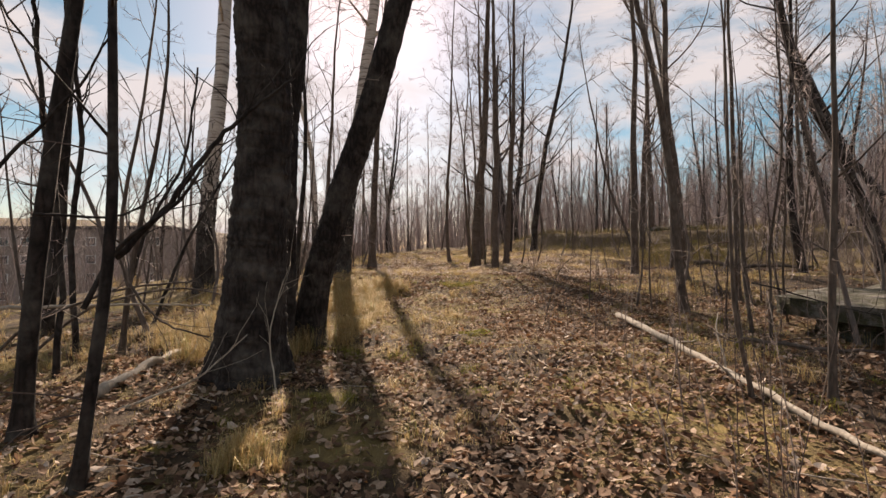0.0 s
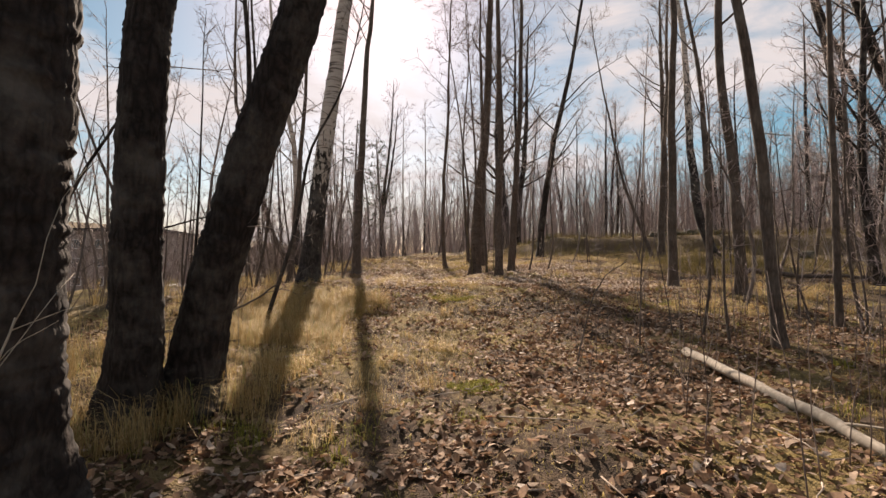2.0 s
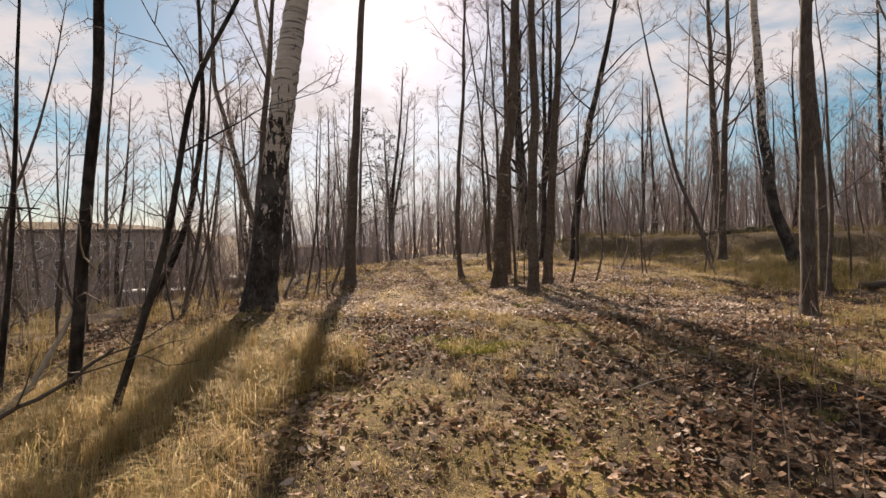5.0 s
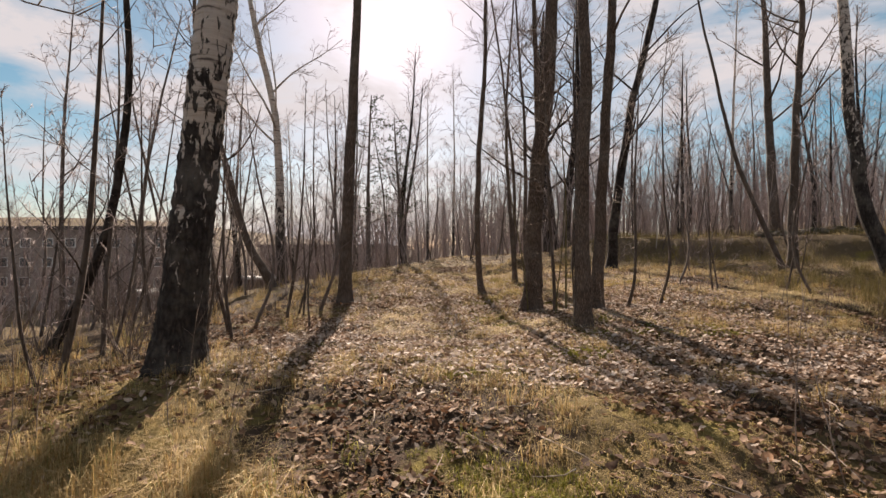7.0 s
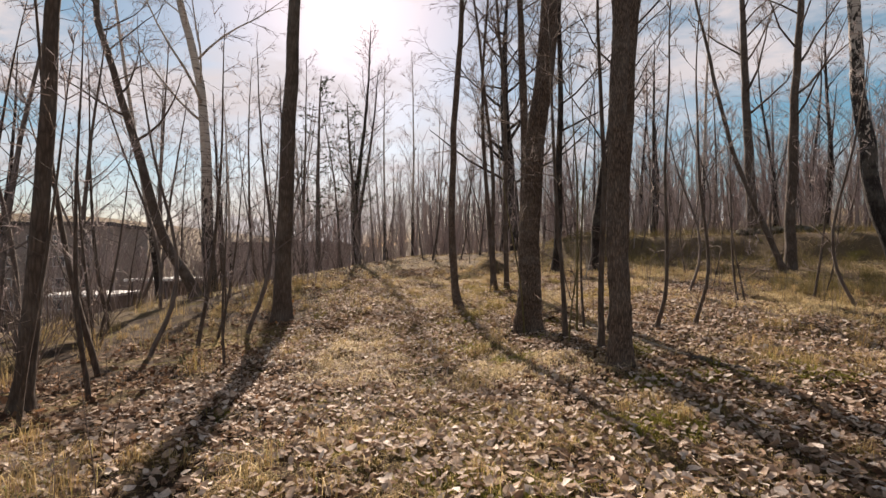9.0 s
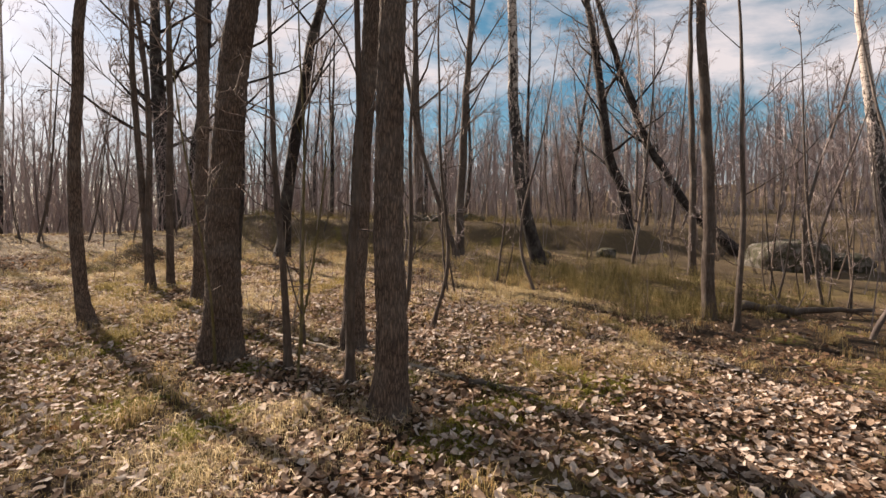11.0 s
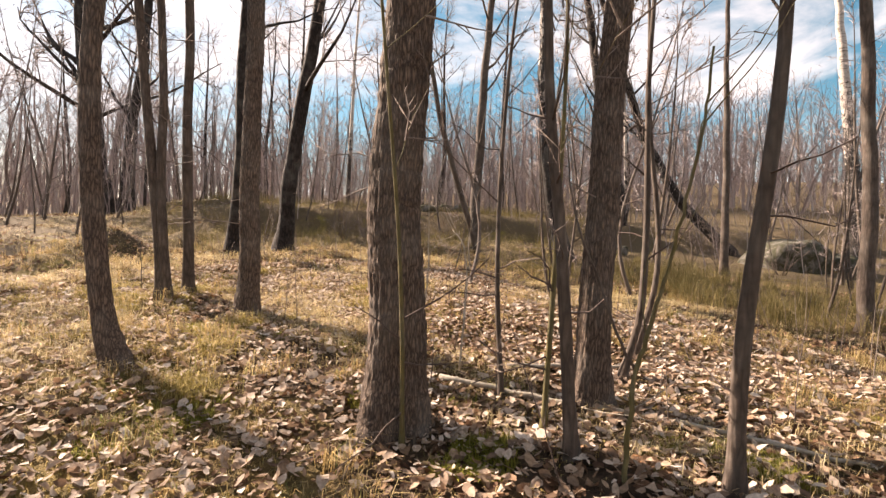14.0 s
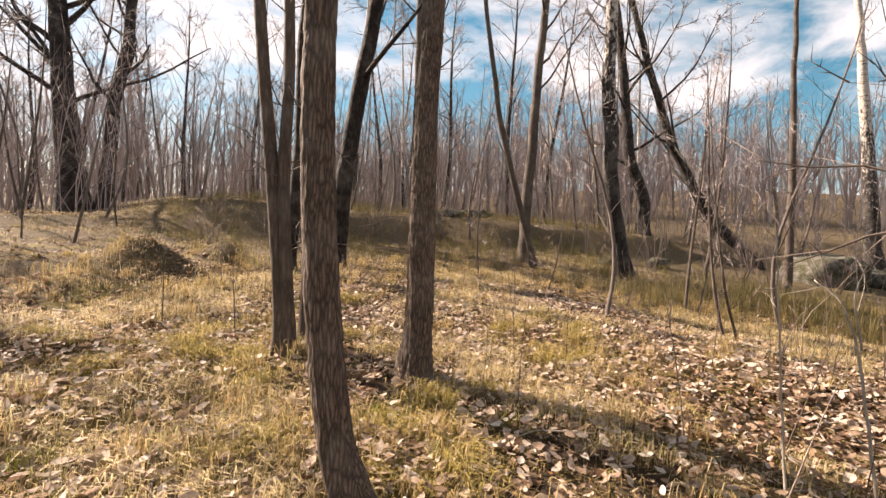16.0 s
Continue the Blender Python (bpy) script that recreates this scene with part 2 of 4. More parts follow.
# ---- terrain ----
def vnoise(x, y, seed=0):
    """Smooth value noise between -1 and 1 on arrays."""
    x, y = np.asarray(x, float), np.asarray(y, float)
    xi, yi = np.floor(x), np.floor(y)
    u, v = x - xi, y - yi
    u, v = u * u * (3 - 2 * u), v * v * (3 - 2 * v)

    def h(a, b):
        s = np.sin(a * 127.1 + b * 311.7 + seed * 74.7) * 43758.5453
        return 2 * (s - np.floor(s)) - 1

    top = h(xi, yi) * (1 - u) + h(xi + 1, yi) * u
    low = h(xi, yi + 1) * (1 - u) + h(xi + 1, yi + 1) * u
    return top * (1 - v) + low * v


PROFILE_Y = (-60, -20, 3, 8, 12, 14, 16, 18, 20, 22, 24, 26, 30, 40, 60, 100, 300)
PROFILE_Z = (-4, -1.5, -0.05, 0.26, 0.47, 0.72, 1.0, 1.03, 1.06, 1.22, 1.45, 1.65, 1.95, 2.3, 2.4, 2.0, 2.0)


def ground_z(x, y):
    """Height of the ground: a rising track, a slope to a valley at low x and wooded hills around."""
    x, y = np.asarray(x, float), np.asarray(y, float)
    z = np.interp(y, PROFILE_Y, PROFILE_Z)
    d = np.maximum(0, -x - (6 - 3.2 * np.clip((y - 20) / 6, 0, 1)))
    z = z - 0.2 * np.minimum(d, 36) * d / (d + 3)
    z = z + 0.07 * np.clip(x, -2.5, 2.5) * np.clip(1 - np.abs(y - 22) / 5, 0, 1)
    u = np.clip((y + 0.5 * (x - 4) - 30) / 12, 0, 1)
    z = z + 0.45 * u * u * (3 - 2 * u) * np.clip((x + 6) / 8, 0, 1)
    u = np.clip((y + 0.5 * (x - 4) - 35.9 + 0.5 * vnoise(x * 0.5, y * 0.5, 4)) / 1.7, 0, 1)
    z = z + 0.85 * u * u * (3 - 2 * u) * np.clip((x - 3) / 3, 0, 1)
    h = np.clip((x - 24 + 0.25 * (y - 20)) / 70, 0, 1)
    z = z + 8 * h * h * (3 - 2 * h)
    v = np.clip((-x - 120) / 90, 0, 1)
    z = z + 18 * v * v * (3 - 2 * v)
    w = np.clip((y - 130) / 120, 0, 1)
    z = z + 14 * w * w * (3 - 2 * w) * np.clip((40 - x) / 60, 0, 1)
    for cx, cy, w, k in ((1.2, 30.0, 0.55, 0.42), (2.5, 30.5, 0.4, 0.38), (0.3, 29.2, 0.5, 0.2)):
        z = z + k * np.exp(-((x - cx) ** 2 + (y - cy) ** 2) / w**2)
    near = np.clip(1 - np.abs(x) / 60, 0, 1)
    z = z + near * (0.10 * vnoise(x * 0.45, y * 0.45, 1) + 0.045 * vnoise(x * 1.7, y * 1.7, 2) + 0.018 * vnoise(x * 5.5, y * 5.5, 3))
    return z


def gz(x, y):
    return float(ground_z(x, y))


def sheet(name, verts, faces, mat):
    """A large mesh of triangles from arrays."""
    verts, faces = np.asarray(verts, np.float32), np.asarray(faces, np.int32)
    me = bpy.data.meshes.new(name)
    me.vertices.add(len(verts))
    me.vertices.foreach_set("co", verts.ravel())
    me.loops.add(faces.size)
    me.loops.foreach_set("vertex_index", faces.ravel())
    me.polygons.add(len(faces))
    me.polygons.foreach_set("loop_start", np.arange(0, faces.size, 3, dtype=np.int32))
    me.update(calc_edges=True)
    me.validate()
    me.materials.append(mat)
    return me


def mesh_from(name, verts, faces, mat=None, smooth=False):
    me = bpy.data.meshes.new(name)
    me.from_pydata(np.asarray(verts, float).tolist(), [], faces if isinstance(faces, list) else np.asarray(faces).tolist())
    if smooth:
        me.polygons.foreach_set("use_smooth", [True] * len(me.polygons))
    if mat:
        me.materials.append(mat)
    return me


def part(name, me, parent, label=""):
    ob = new(name, me)
    ob.parent = parent
    return tagged(ob, label)


def lines(lo, hi, step, out_lo, out_hi, growth=1.22):
    v = list(np.arange(lo, hi, step))
    s, p = step, v[-1]
    while p < out_hi:
        s *= growth
        p += s
        v.append(p)
    s, p = step, v[0]
    while p > out_lo:
        s *= growth
        p -= s
        v.insert(0, p)
    return np.array(v)


gx, gy = lines(-7, 11, 0.13, -900, 900), lines(1, 34, 0.13, -500, 1500)
GX, GY = np.meshgrid(gx, gy)
gv = np.stack([GX.ravel(), GY.ravel(), ground_z(GX.ravel(), GY.ravel())], 1)
ii = (np.arange(len(gy) - 1)[:, None] * len(gx) + np.arange(len(gx) - 1)).ravel()
ground = new("ground", mesh_from("ground", gv, np.stack([ii, ii + 1, ii + 1 + len(gx), ii + len(gx)], 1), GROUND, True))
tagged(ground, "leaf-strewn brown woodland soil with moss patches", "ground", kind="structure")


# ---- tubes and trees ----
def cross3(a, b):
    return np.stack([a[..., 1] * b[..., 2] - a[..., 2] * b[..., 1], a[..., 2] * b[..., 0] - a[..., 0] * b[..., 2], a[..., 0] * b[..., 1] - a[..., 1] * b[..., 0]], -1)


def unit(a):
    return a / (np.sqrt((a * a).sum(-1, keepdims=True)) + 1e-9)


class Shape:
    """Gathers tubes and twigs of one mesh."""

    def __init__(self):
        self.v, self.quads, self.tris, self.caps, self.n = [], [], [], [], 0

    def tube(self, pts, radii, sides, lumps=0.0, flare=None, furrow=None):
        pts, k = np.asarray(pts, float), len(pts)
        way = unit(np.gradient(pts, axis=0))
        ref = np.array((0.31, 0.95, 0.05) if abs(way[0][2]) > 0.5 else (0, 0, 1.0))
        side = unit(cross3(way, ref + 0 * way))
        other = cross3(way, side)
        a = np.arange(sides) / sides * 2 * np.pi
        r = np.asarray(radii, float)[:, None] * np.ones(sides)
        if lumps:
            r = r * (1 + lumps * vnoise(np.arange(k)[:, None] * 0.9 + 0 * a, 3 + 1.3 * np.sin(a[None]) + 2 + 0 * r, self.n % 97))
        if furrow:
            # two families of wavering cracks cross and leave long lens-shaped plates
            z = pts[:, 2][:, None] + 0 * a[None]
            c, d = np.cos(a)[None] + 0 * z, np.sin(a)[None] + 0 * z
            w1 = 1.9 * vnoise(z * furrow[1] * 0.8 + 1.5 * c, 4 * d + 7, 11) + 0.7 * vnoise(z * furrow[1] * 2.3 + 2 * d, 9 * c, 14)
            w2 = 1.9 * vnoise(z * furrow[1] * 0.8 - 1.5 * d, 4 * c + 3, 12) + 0.7 * vnoise(z * furrow[1] * 2.3 - 2 * c, 9 * d, 15)
            g = np.minimum(np.abs(np.sin(0.5 * furrow[0] * a[None] + w1)), 0.2 + np.abs(np.sin(0.5 * furrow[0] * a[None] + 1.1 + w2)))
            g = np.clip(1.5 * g, 0, 1) + 0.3 * vnoise(z * 11, furrow[0] * 0.32 * a[None] + 0 * z, 13)
            r = r + furrow[2] * (g - 0.65)
        if flare is not None:
            r = r * flare(pts[:, 2][:, None], a[None])
        ring = pts[:, None] + r[..., None] * (np.cos(a)[None, :, None] * side[:, None] + np.sin(a)[None, :, None] * other[:, None])
        i, j = np.arange(k - 1)[:, None] * sides, np.arange(sides)[None]
        jn = (j + 1) % sides
        self.quads.append(np.stack([i + j, i + jn, i + sides + jn, i + sides + j], -1).reshape(-1, 4) + self.n)
        if sides > 3:
            self.caps += [np.arange((k - 1) * sides, k * sides) + self.n, np.arange(sides - 1, -1, -1) + self.n]
        self.v.append(ring.reshape(-1, 3))
        self.n += k * sides

    def twigs(self, paths, r0, r1):
        """Many thin three-sided stems at once, each running to a point; paths: stem by point by xyz."""
        n, k, _ = paths.shape
        way = unit(paths[:, -1] - paths[:, 0])
        side = unit(cross3(way, np.array((0.43, 0.61, 0.29)) + 0 * way))
        other = cross3(way, side)
        f = np.linspace(0, 1, k)[None, :-1]
        r = (np.asarray(r0) + 0 * way[:, 0])[:, None] * (1 - f) + (np.asarray(r1) + 0 * way[:, 0])[:, None] * f
        a = np.arange(3) * 2 * np.pi / 3
        spin = side[:, None] * np.cos(a)[None, :, None] + other[:, None] * np.sin(a)[None, :, None]
        ring = paths[:, :-1, None] + r[..., None, None] * spin[:, None]
        m = (k - 1) * 3
        v = np.concatenate([ring.reshape(n, m, 3), paths[:, -1:]], 1)
        base = np.arange(n)[:, None, None] * (m + 1) + self.n
        j = np.arange(3)
        if k > 2:
            i = np.arange(k - 2)[:, None] * 3
            q = np.stack([i + j, i + (j + 1) % 3, i + 3 + (j + 1) % 3, i + 3 + j], -1).reshape(1, -1, 4)
            self.quads.append((base + q).reshape(-1, 4))
        t = np.stack([m - 3 + j, m - 3 + (j + 1) % 3, m + 0 * j], -1)[None]
        self.tris.append((base + t).reshape(-1, 3))
        self.v.append(v.reshape(-1, 3))
        self.n += n * (m + 1)

    def mesh(self, name, mat, smooth=True):
        pieces = self.quads + self.tris
        size = np.concatenate([np.full(len(p), p.shape[1], np.int32) for p in pieces] + [np.array([len(c) for c in self.caps], np.int32)])
        loops = np.concatenate([p.ravel() for p in pieces] + self.caps).astype(np.int32)
        verts = np.concatenate(self.v).astype(np.float32)
        me = bpy.data.meshes.new(name)
        me.vertices.add(len(verts))
        me.vertices.foreach_set("co", verts.ravel())
        me.loops.add(len(loops))
        me.loops.foreach_set("vertex_index", loops)
        me.polygons.add(len(size))
        me.polygons.foreach_set("loop_start", np.r_[0, np.cumsum(size)[:-1]].astype(np.int32))
        me.update(calc_edges=True)
        me.polygons.foreach_set("use_smooth", np.full(len(size), smooth))
        if mat:
            me.materials.append(mat)
        return me


def bent(rng, start, way, length, k, wild, rise):
    """A wavering line of k points."""
    pts, p, w = [np.array(start, float)], np.array(start, float), np.array(way, float)
    for _ in range(k - 1):
        w = w + rng.normal(0, wild, 3) + np.array((0, 0, rise))
        w /= np.linalg.norm(w)
        p = p + w * length / (k - 1)
        pts.append(p)
    return np.array(pts)


def at_along(pts, u):
    s = u * (len(pts) - 1)
    i = min(int(s), len(pts) - 2)
    return pts[i] + (pts[i + 1] - pts[i]) * (s - i), (pts[i + 1] - pts[i]) / (np.linalg.norm(pts[i + 1] - pts[i]) + 1e-9)


def bents(rng, start, way, length, k, wild, rise):
    """Many wavering lines of k points."""
    pts, w = [start], unit(way)
    for _ in range(k - 1):
        w = unit(w + rng.normal(0, wild, w.shape) + np.array((0, 0, rise)))
        pts.append(pts[-1] + w * (length / (k - 1))[:, None])
    return np.stack(pts, 1)


def offshoots(rng, paths, per, lo=0.25):
    """Starts and ways of side twigs along many lines, and how far along each one sits."""
    n, k, _ = paths.shape
    u = rng.uniform(lo, 1.0, (n, per))
    s = u * (k - 1)
    i = np.minimum(s.astype(int), k - 2)
    row = np.arange(n)[:, None]
    a, b = paths[row, i], paths[row, i + 1]
    p, w = (a + (b - a) * (s - i)[..., None]).reshape(-1, 3), unit(b - a).reshape(-1, 3)
    q = rng.normal(0, 1, p.shape)
    q = unit(q - (q * w).sum(1, keepdims=True) * w)
    return p, unit(w * rng.uniform(0.45, 1.0, (len(p), 1)) + q * rng.uniform(0.5, 1.0, (len(p), 1))), u.ravel()


def sprays(rng, shape, pts, length, radius, count, levels, rise=0.06, per=5):
    """Twigs along a limb, and finer ones on them."""
    paths, size = np.asarray(pts, float)[None], np.array([length])
    for level in range(levels + 1):
        p, w, u = offshoots(rng, paths, count)
        size = np.repeat(size, count) * rng.uniform(0.4, 1.0, len(p)) * (1.15 - 0.5 * u)
        last = level == levels
        paths = bents(rng, p, w, size, 2 if last else 3, 0.16, rise)
        shape.twigs(paths, radius, radius * 0.4)
        radius, size, count = radius * 0.6, size * 0.62, per


def woody(rng, name, trunk_pts, r0, height, mat, n_limbs, first, limb_len, sides=12, twigs=7, levels=2, dead=0, furrow=None, fine=0.005):
    """Trunk, limbs and a crown of twigs as meshes, in the tree's own space."""
    pts = [np.array((0, 0, -0.15)), np.array((0.0, 0, 0))] + [np.array(p, float) for p in trunk_pts]
    last = pts[-1] - pts[-2]
    last = last / np.linalg.norm(last)
    while pts[-1][2] < height:
        last = last * 0.75 + np.array((0, 0, 0.25)) + rng.normal(0, 0.05, 3)
        last /= np.linalg.norm(last)
        pts.append(pts[-1] + last * max(0.5, height / 9))
    pts = np.array(pts)
    s = np.r_[0, np.cumsum(np.linalg.norm(np.diff(pts, axis=0), axis=1))]
    # a smooth line through the given points
    k = max(14, int(s[-1] / 0.28)) if sides > 6 else 10
    t = np.unique(np.r_[np.linspace(0, min(0.9, s[-1] * 0.3), 7), np.linspace(min(0.9, s[-1] * 0.3), s[-1], k)])
    if furrow:
        t = np.unique(np.r_[np.arange(0, 4.2, 0.024), t])
    line = np.stack([np.interp(t, s, pts[:, c]) for c in range(3)], 1)
    for _ in range(60 if furrow else 3):
        line[1:-1] = 0.25 * line[:-2] + 0.5 * line[1:-1] + 0.25 * line[2:]
    wob = min(0.03, r0 * 0.25)
    line[2:, 0] += wob * vnoise(t[2:] * 1.3, 0 * t[2:] + r0 * 977, 5)
    line[2:, 1] += wob * vnoise(t[2:] * 1.3, 0 * t[2:] + r0 * 531, 6)
    radii = r0 * (1.0 - 0.86 * (t / s[-1]) ** 1.1)
    ph = rng.uniform(0, 6.28)

    def flare(z, a):
        g = np.exp(-np.maximum(z, 0) / (r0 * 1.6 + 0.05))
        return 1 + g * (0.42 + 0.22 * np.cos(3 * a + ph) + 0.13 * np.cos(5 * a + 2 * ph))

    trunk = Shape()
    trunk.tube(line, radii, int(np.clip(r0 * 680, 48, 128)) if furrow else sides, 0.05 if sides > 6 else 0.0, flare if sides > 6 else None, furrow)
    even = np.linspace(0, s[-1], 40)
    line = np.stack([np.interp(even, t, line[:, c]) for c in range(3)], 1)
    limbs, crown = [], Shape()
    for i in range(n_limbs):
        u = first + (0.97 - first) * (i + rng.uniform(0, 0.8)) / n_limbs
        p, w = at_along(line, u)
        az = rng.uniform(0, 6.28)
        up = rng.uniform(0.45, 1.1)
        d = np.array((math.cos(az), math.sin(az), up))
        d /= np.linalg.norm(d)
        rr = r0 * (1 - 0.86 * u) * rng.uniform(0.24, 0.42)
        ln = limb_len * (1.25 - 0.75 * u) * rng.uniform(0.7, 1.2)
        lp = bent(rng, p, d, ln, 7, 0.12, 0.07)
        sh = Shape()
        sh.tube(lp, np.linspace(rr, rr * 0.22, 7), 6 if sides > 6 else 4)
        limbs.append(sh)
        sprays(rng, crown, lp, ln * 0.5, max(fine, rr * 0.3), twigs, levels - 1)
    sprays(rng, crown, line[-12:], limb_len * 0.45, max(0.008, fine), twigs * 2, levels - 1)
    for _ in range(dead):
        p, w = at_along(line, rng.uniform(0.08, 0.4))
        az = rng.uniform(0, 6.28)
        lp = bent(rng, p, np.array((math.cos(az), math.sin(az), rng.uniform(-0.2, 0.5))), rng.uniform(0.25, 0.7), 5, 0.25, 0.0)
        crown.tube(lp, np.linspace(0.007, 0.003, 5), 3)
        sprays(rng, crown, lp, 0.4, 0.003, 3, 0, 0.0)
    return trunk, limbs, crown


def assemble(name, at, trunk, limbs, crown, mat, label, category="tree", group="", crown_mat=None):
    root = new(name)
    root.location = at
    part("trunk", trunk.mesh("trunk", mat), root)
    for sh in limbs:
        part("limb", sh.mesh("limb", mat), root)
    if crown and crown.v:
        tagged(part("crown", crown.mesh("crown", crown_mat or TWIG), root, "bare brown twigs"), kind="stuff")
    return tagged(root, label, category, group)


LABELS = {
    "old_birch": "weathered birch with black cracks and grey-white bark",
    "olive": "slender sapling with yellow-olive algae-covered bark",
    "ridge": "tall tree with furrowed grey-brown bark on mossy ground",
    "dark": "leafless tree with rough blackish bark",
    "grey": "slender leafless tree with smooth grey-brown bark",
    "birch": "birch with black cracked base and white upper bark",
}
count_trees = 0


def tree(kind, x, y, r, bends, low=None, more=0):
    """A tree with its base at x, y, of that radius; bends: the line of its trunk from the base."""
    global count_trees
    count_trees += 1
    rng = np.random.default_rng(100 + count_trees)
    slim = r < 0.055
    height = (3.2 + r * 55) if slim else min(17.0, 7.5 + r * 42)
    height = max(height, bends[-1][2] + (0.8 if slim else 2.5))
    n_limbs = (5 if slim else int(8 + min(r, 0.25) * 20)) + more
    first = 0.30 if slim else min(0.75, max(0.36, (bends[-1][2] + 0.4) / height))
    first = low or first
    tr, li, cr = woody(rng, kind, bends, r * 0.92, height, None, n_limbs, first, (0.9 + r * 14) if slim else (1.9 + r * 7), 10 if slim else 14, 5 if slim else 7, 2 if slim else 3, 4 if slim else 3 if kind == "ridge" else 9,
                       (max(12, int(r * 190)), 4.0, min(0.015, r * 0.09)) if kind == "ridge" else (19, 3.2, 0.008) if kind in ("dark", "birch") and r > 0.19 and y < 18 else None, 0.005 if y < 20 else 0.007)
    label = LABELS[kind]
    if slim and kind != "olive":
        label = "thin crooked leafless sapling with grey-brown bark"
    elif kind == "grey" and r > 0.13:
        label = "straight tall tree with grey-brown bark"
    elif kind == "dark" and r > 0.3:
        label = "thick old tree trunk with black cracked bark"
    name = "sapling" if slim else ("birch_tree" if "birch" in kind else "tree")
    return assemble(name, (x, y, gz(x, y)), tr, li, cr, KINDS[kind], label)


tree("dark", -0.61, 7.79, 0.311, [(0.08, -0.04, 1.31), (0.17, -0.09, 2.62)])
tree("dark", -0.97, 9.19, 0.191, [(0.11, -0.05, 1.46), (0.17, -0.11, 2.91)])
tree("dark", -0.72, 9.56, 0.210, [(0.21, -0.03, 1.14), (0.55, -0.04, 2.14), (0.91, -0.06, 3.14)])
tree("birch", -2.32, 16.59, 0.232, [(0.20, -0.02, 1.64), (0.49, -0.04, 3.90)])
tree("grey", -3.67, 18.84, 0.086, [(0.11, -0.02, 1.20), (0.21, -0.04, 2.25), (0.32, -0.07, 3.82)])
tree("grey", -2.99, 23.37, 0.169, [(0.12, -0.08, 3.35), (0.34, -0.16, 7.41)])
tree("ridge", 0.27, 24.01, 0.081, [(-0.07, 0.08, 0.24), (-0.11, 0.14, 0.77), (-0.13, 0.19, 1.58), (-0.12, 0.21, 2.32)])
tree("ridge", 1.41, 22.25, 0.182, [(0.03, 0.02, 1.68), (0.10, 0.00, 3.08)])
tree("ridge", 2.09, 19.88, 0.121, [(0.00, 0.04, 1.37), (0.02, 0.06, 2.62)])
tree("ridge", 2.56, 21.55, 0.118, [(0.05, -0.00, 1.45), (0.16, -0.05, 3.17)])
tree("grey", 1.78, 21.21, 0.039, [(-0.04, 0.06, 1.02), (-0.10, 0.14, 1.67), (-0.11, 0.17, 2.49)])
tree("grey", 2.07, 20.54, 0.044, [(-0.00, 0.00, 0.77), (0.01, -0.06, 1.29), (0.02, -0.10, 1.67), (0.03, -0.12, 2.11)])
tree("grey", 3.10, 21.62, 0.033, [(0.14, -0.11, 0.44), (0.16, -0.11, 1.46), (0.14, -0.07, 2.16), (0.18, -0.08, 3.09)])
tree("olive", 1.31, 22.02, 0.016, [(-0.05, -0.04, 0.82), (-0.16, -0.10, 1.33), (-0.24, -0.14, 1.78)])
tree("grey", 2.21, 22.03, 0.022, [(-0.03, 0.06, 0.75), (-0.02, 0.08, 1.54), (0.06, 0.05, 2.73)])
tree("olive", 1.99, 21.53, 0.020, [(0.00, -0.01, 0.47), (0.01, -0.04, 1.11), (0.02, -0.06, 1.93)])
tree("grey", 3.73, 21.81, 0.030, [(0.15, -0.12, 0.60), (0.19, -0.14, 1.05), (0.10, -0.02, 1.95), (0.11, 0.02, 3.19)])
tree("grey", 8.28, 20.69, 0.106, [(0.02, 0.05, 2.47), (-0.04, 0.19, 5.01)])
tree("grey", 8.02, 20.16, 0.051, [(0.09, -0.03, 1.55), (0.10, 0.05, 4.67)])
tree("old_birch", 11.59, 27.45, 0.225, [(-0.60, 0.25, 1.94), (-0.88, 0.36, 5.05), (-0.96, 0.40, 8.51)])
tree("grey", 9.43, 28.87, 0.089, [(-0.33, 0.13, 0.98), (-1.14, 0.47, 3.48), (-2.03, 0.84, 8.66)])
tree("grey", 10.03, 29.65, 0.167, [(0.17, -0.12, 4.92), (0.40, -0.19, 8.63)], 0.3, 6)
tree("ridge", 1.64, 25.07, 0.114, [(0.02, 0.03, 1.35), (0.06, 0.06, 3.05)])
tree("grey", 1.36, 26.14, 0.070, [(-0.01, 0.07, 1.69), (0.01, 0.11, 3.28)], 0.3, 5)
tree("grey", 1.08, 25.94, 0.059, [(-0.05, 0.10, 1.34), (-0.03, 0.15, 3.01)], 0.28, 5)
tree("grey", 1.04, 25.99, 0.065, [(-0.07, 0.12, 1.34), (-0.18, 0.29, 3.00)], 0.3, 5)
tree("dark", 3.08, 29.52, 0.131, [(0.13, -0.07, 1.63), (0.16, -0.03, 3.52), (0.23, -0.05, 4.78)], 0.25, 7)
tree("dark", 3.60, 47.16, 0.578, [(-0.29, 0.47, 4.14), (-0.58, 0.97, 8.74)], 0.22, 8)
tree("dark", 4.46, 46.22, 0.324, [(0.18, -0.04, 4.17), (0.54, -0.34, 6.51), (0.67, -0.39, 8.83)], 0.22, 8)
tree("grey", 12.90, 36.60, 0.243, [(-0.02, 0.21, 5.14), (-0.03, 0.41, 10.00)], 0.3, 6)
tree("dark", 19.89, 30.13, 0.280, [(0.06, -0.00, 1.45), (-0.49, 0.51, 2.96), (-0.88, 0.98, 7.53)], 0.15, 9)
tree("old_birch", 27.98, 22.86, 0.356, [(-0.29, 0.49, 5.33), (-0.66, 1.11, 11.67)])
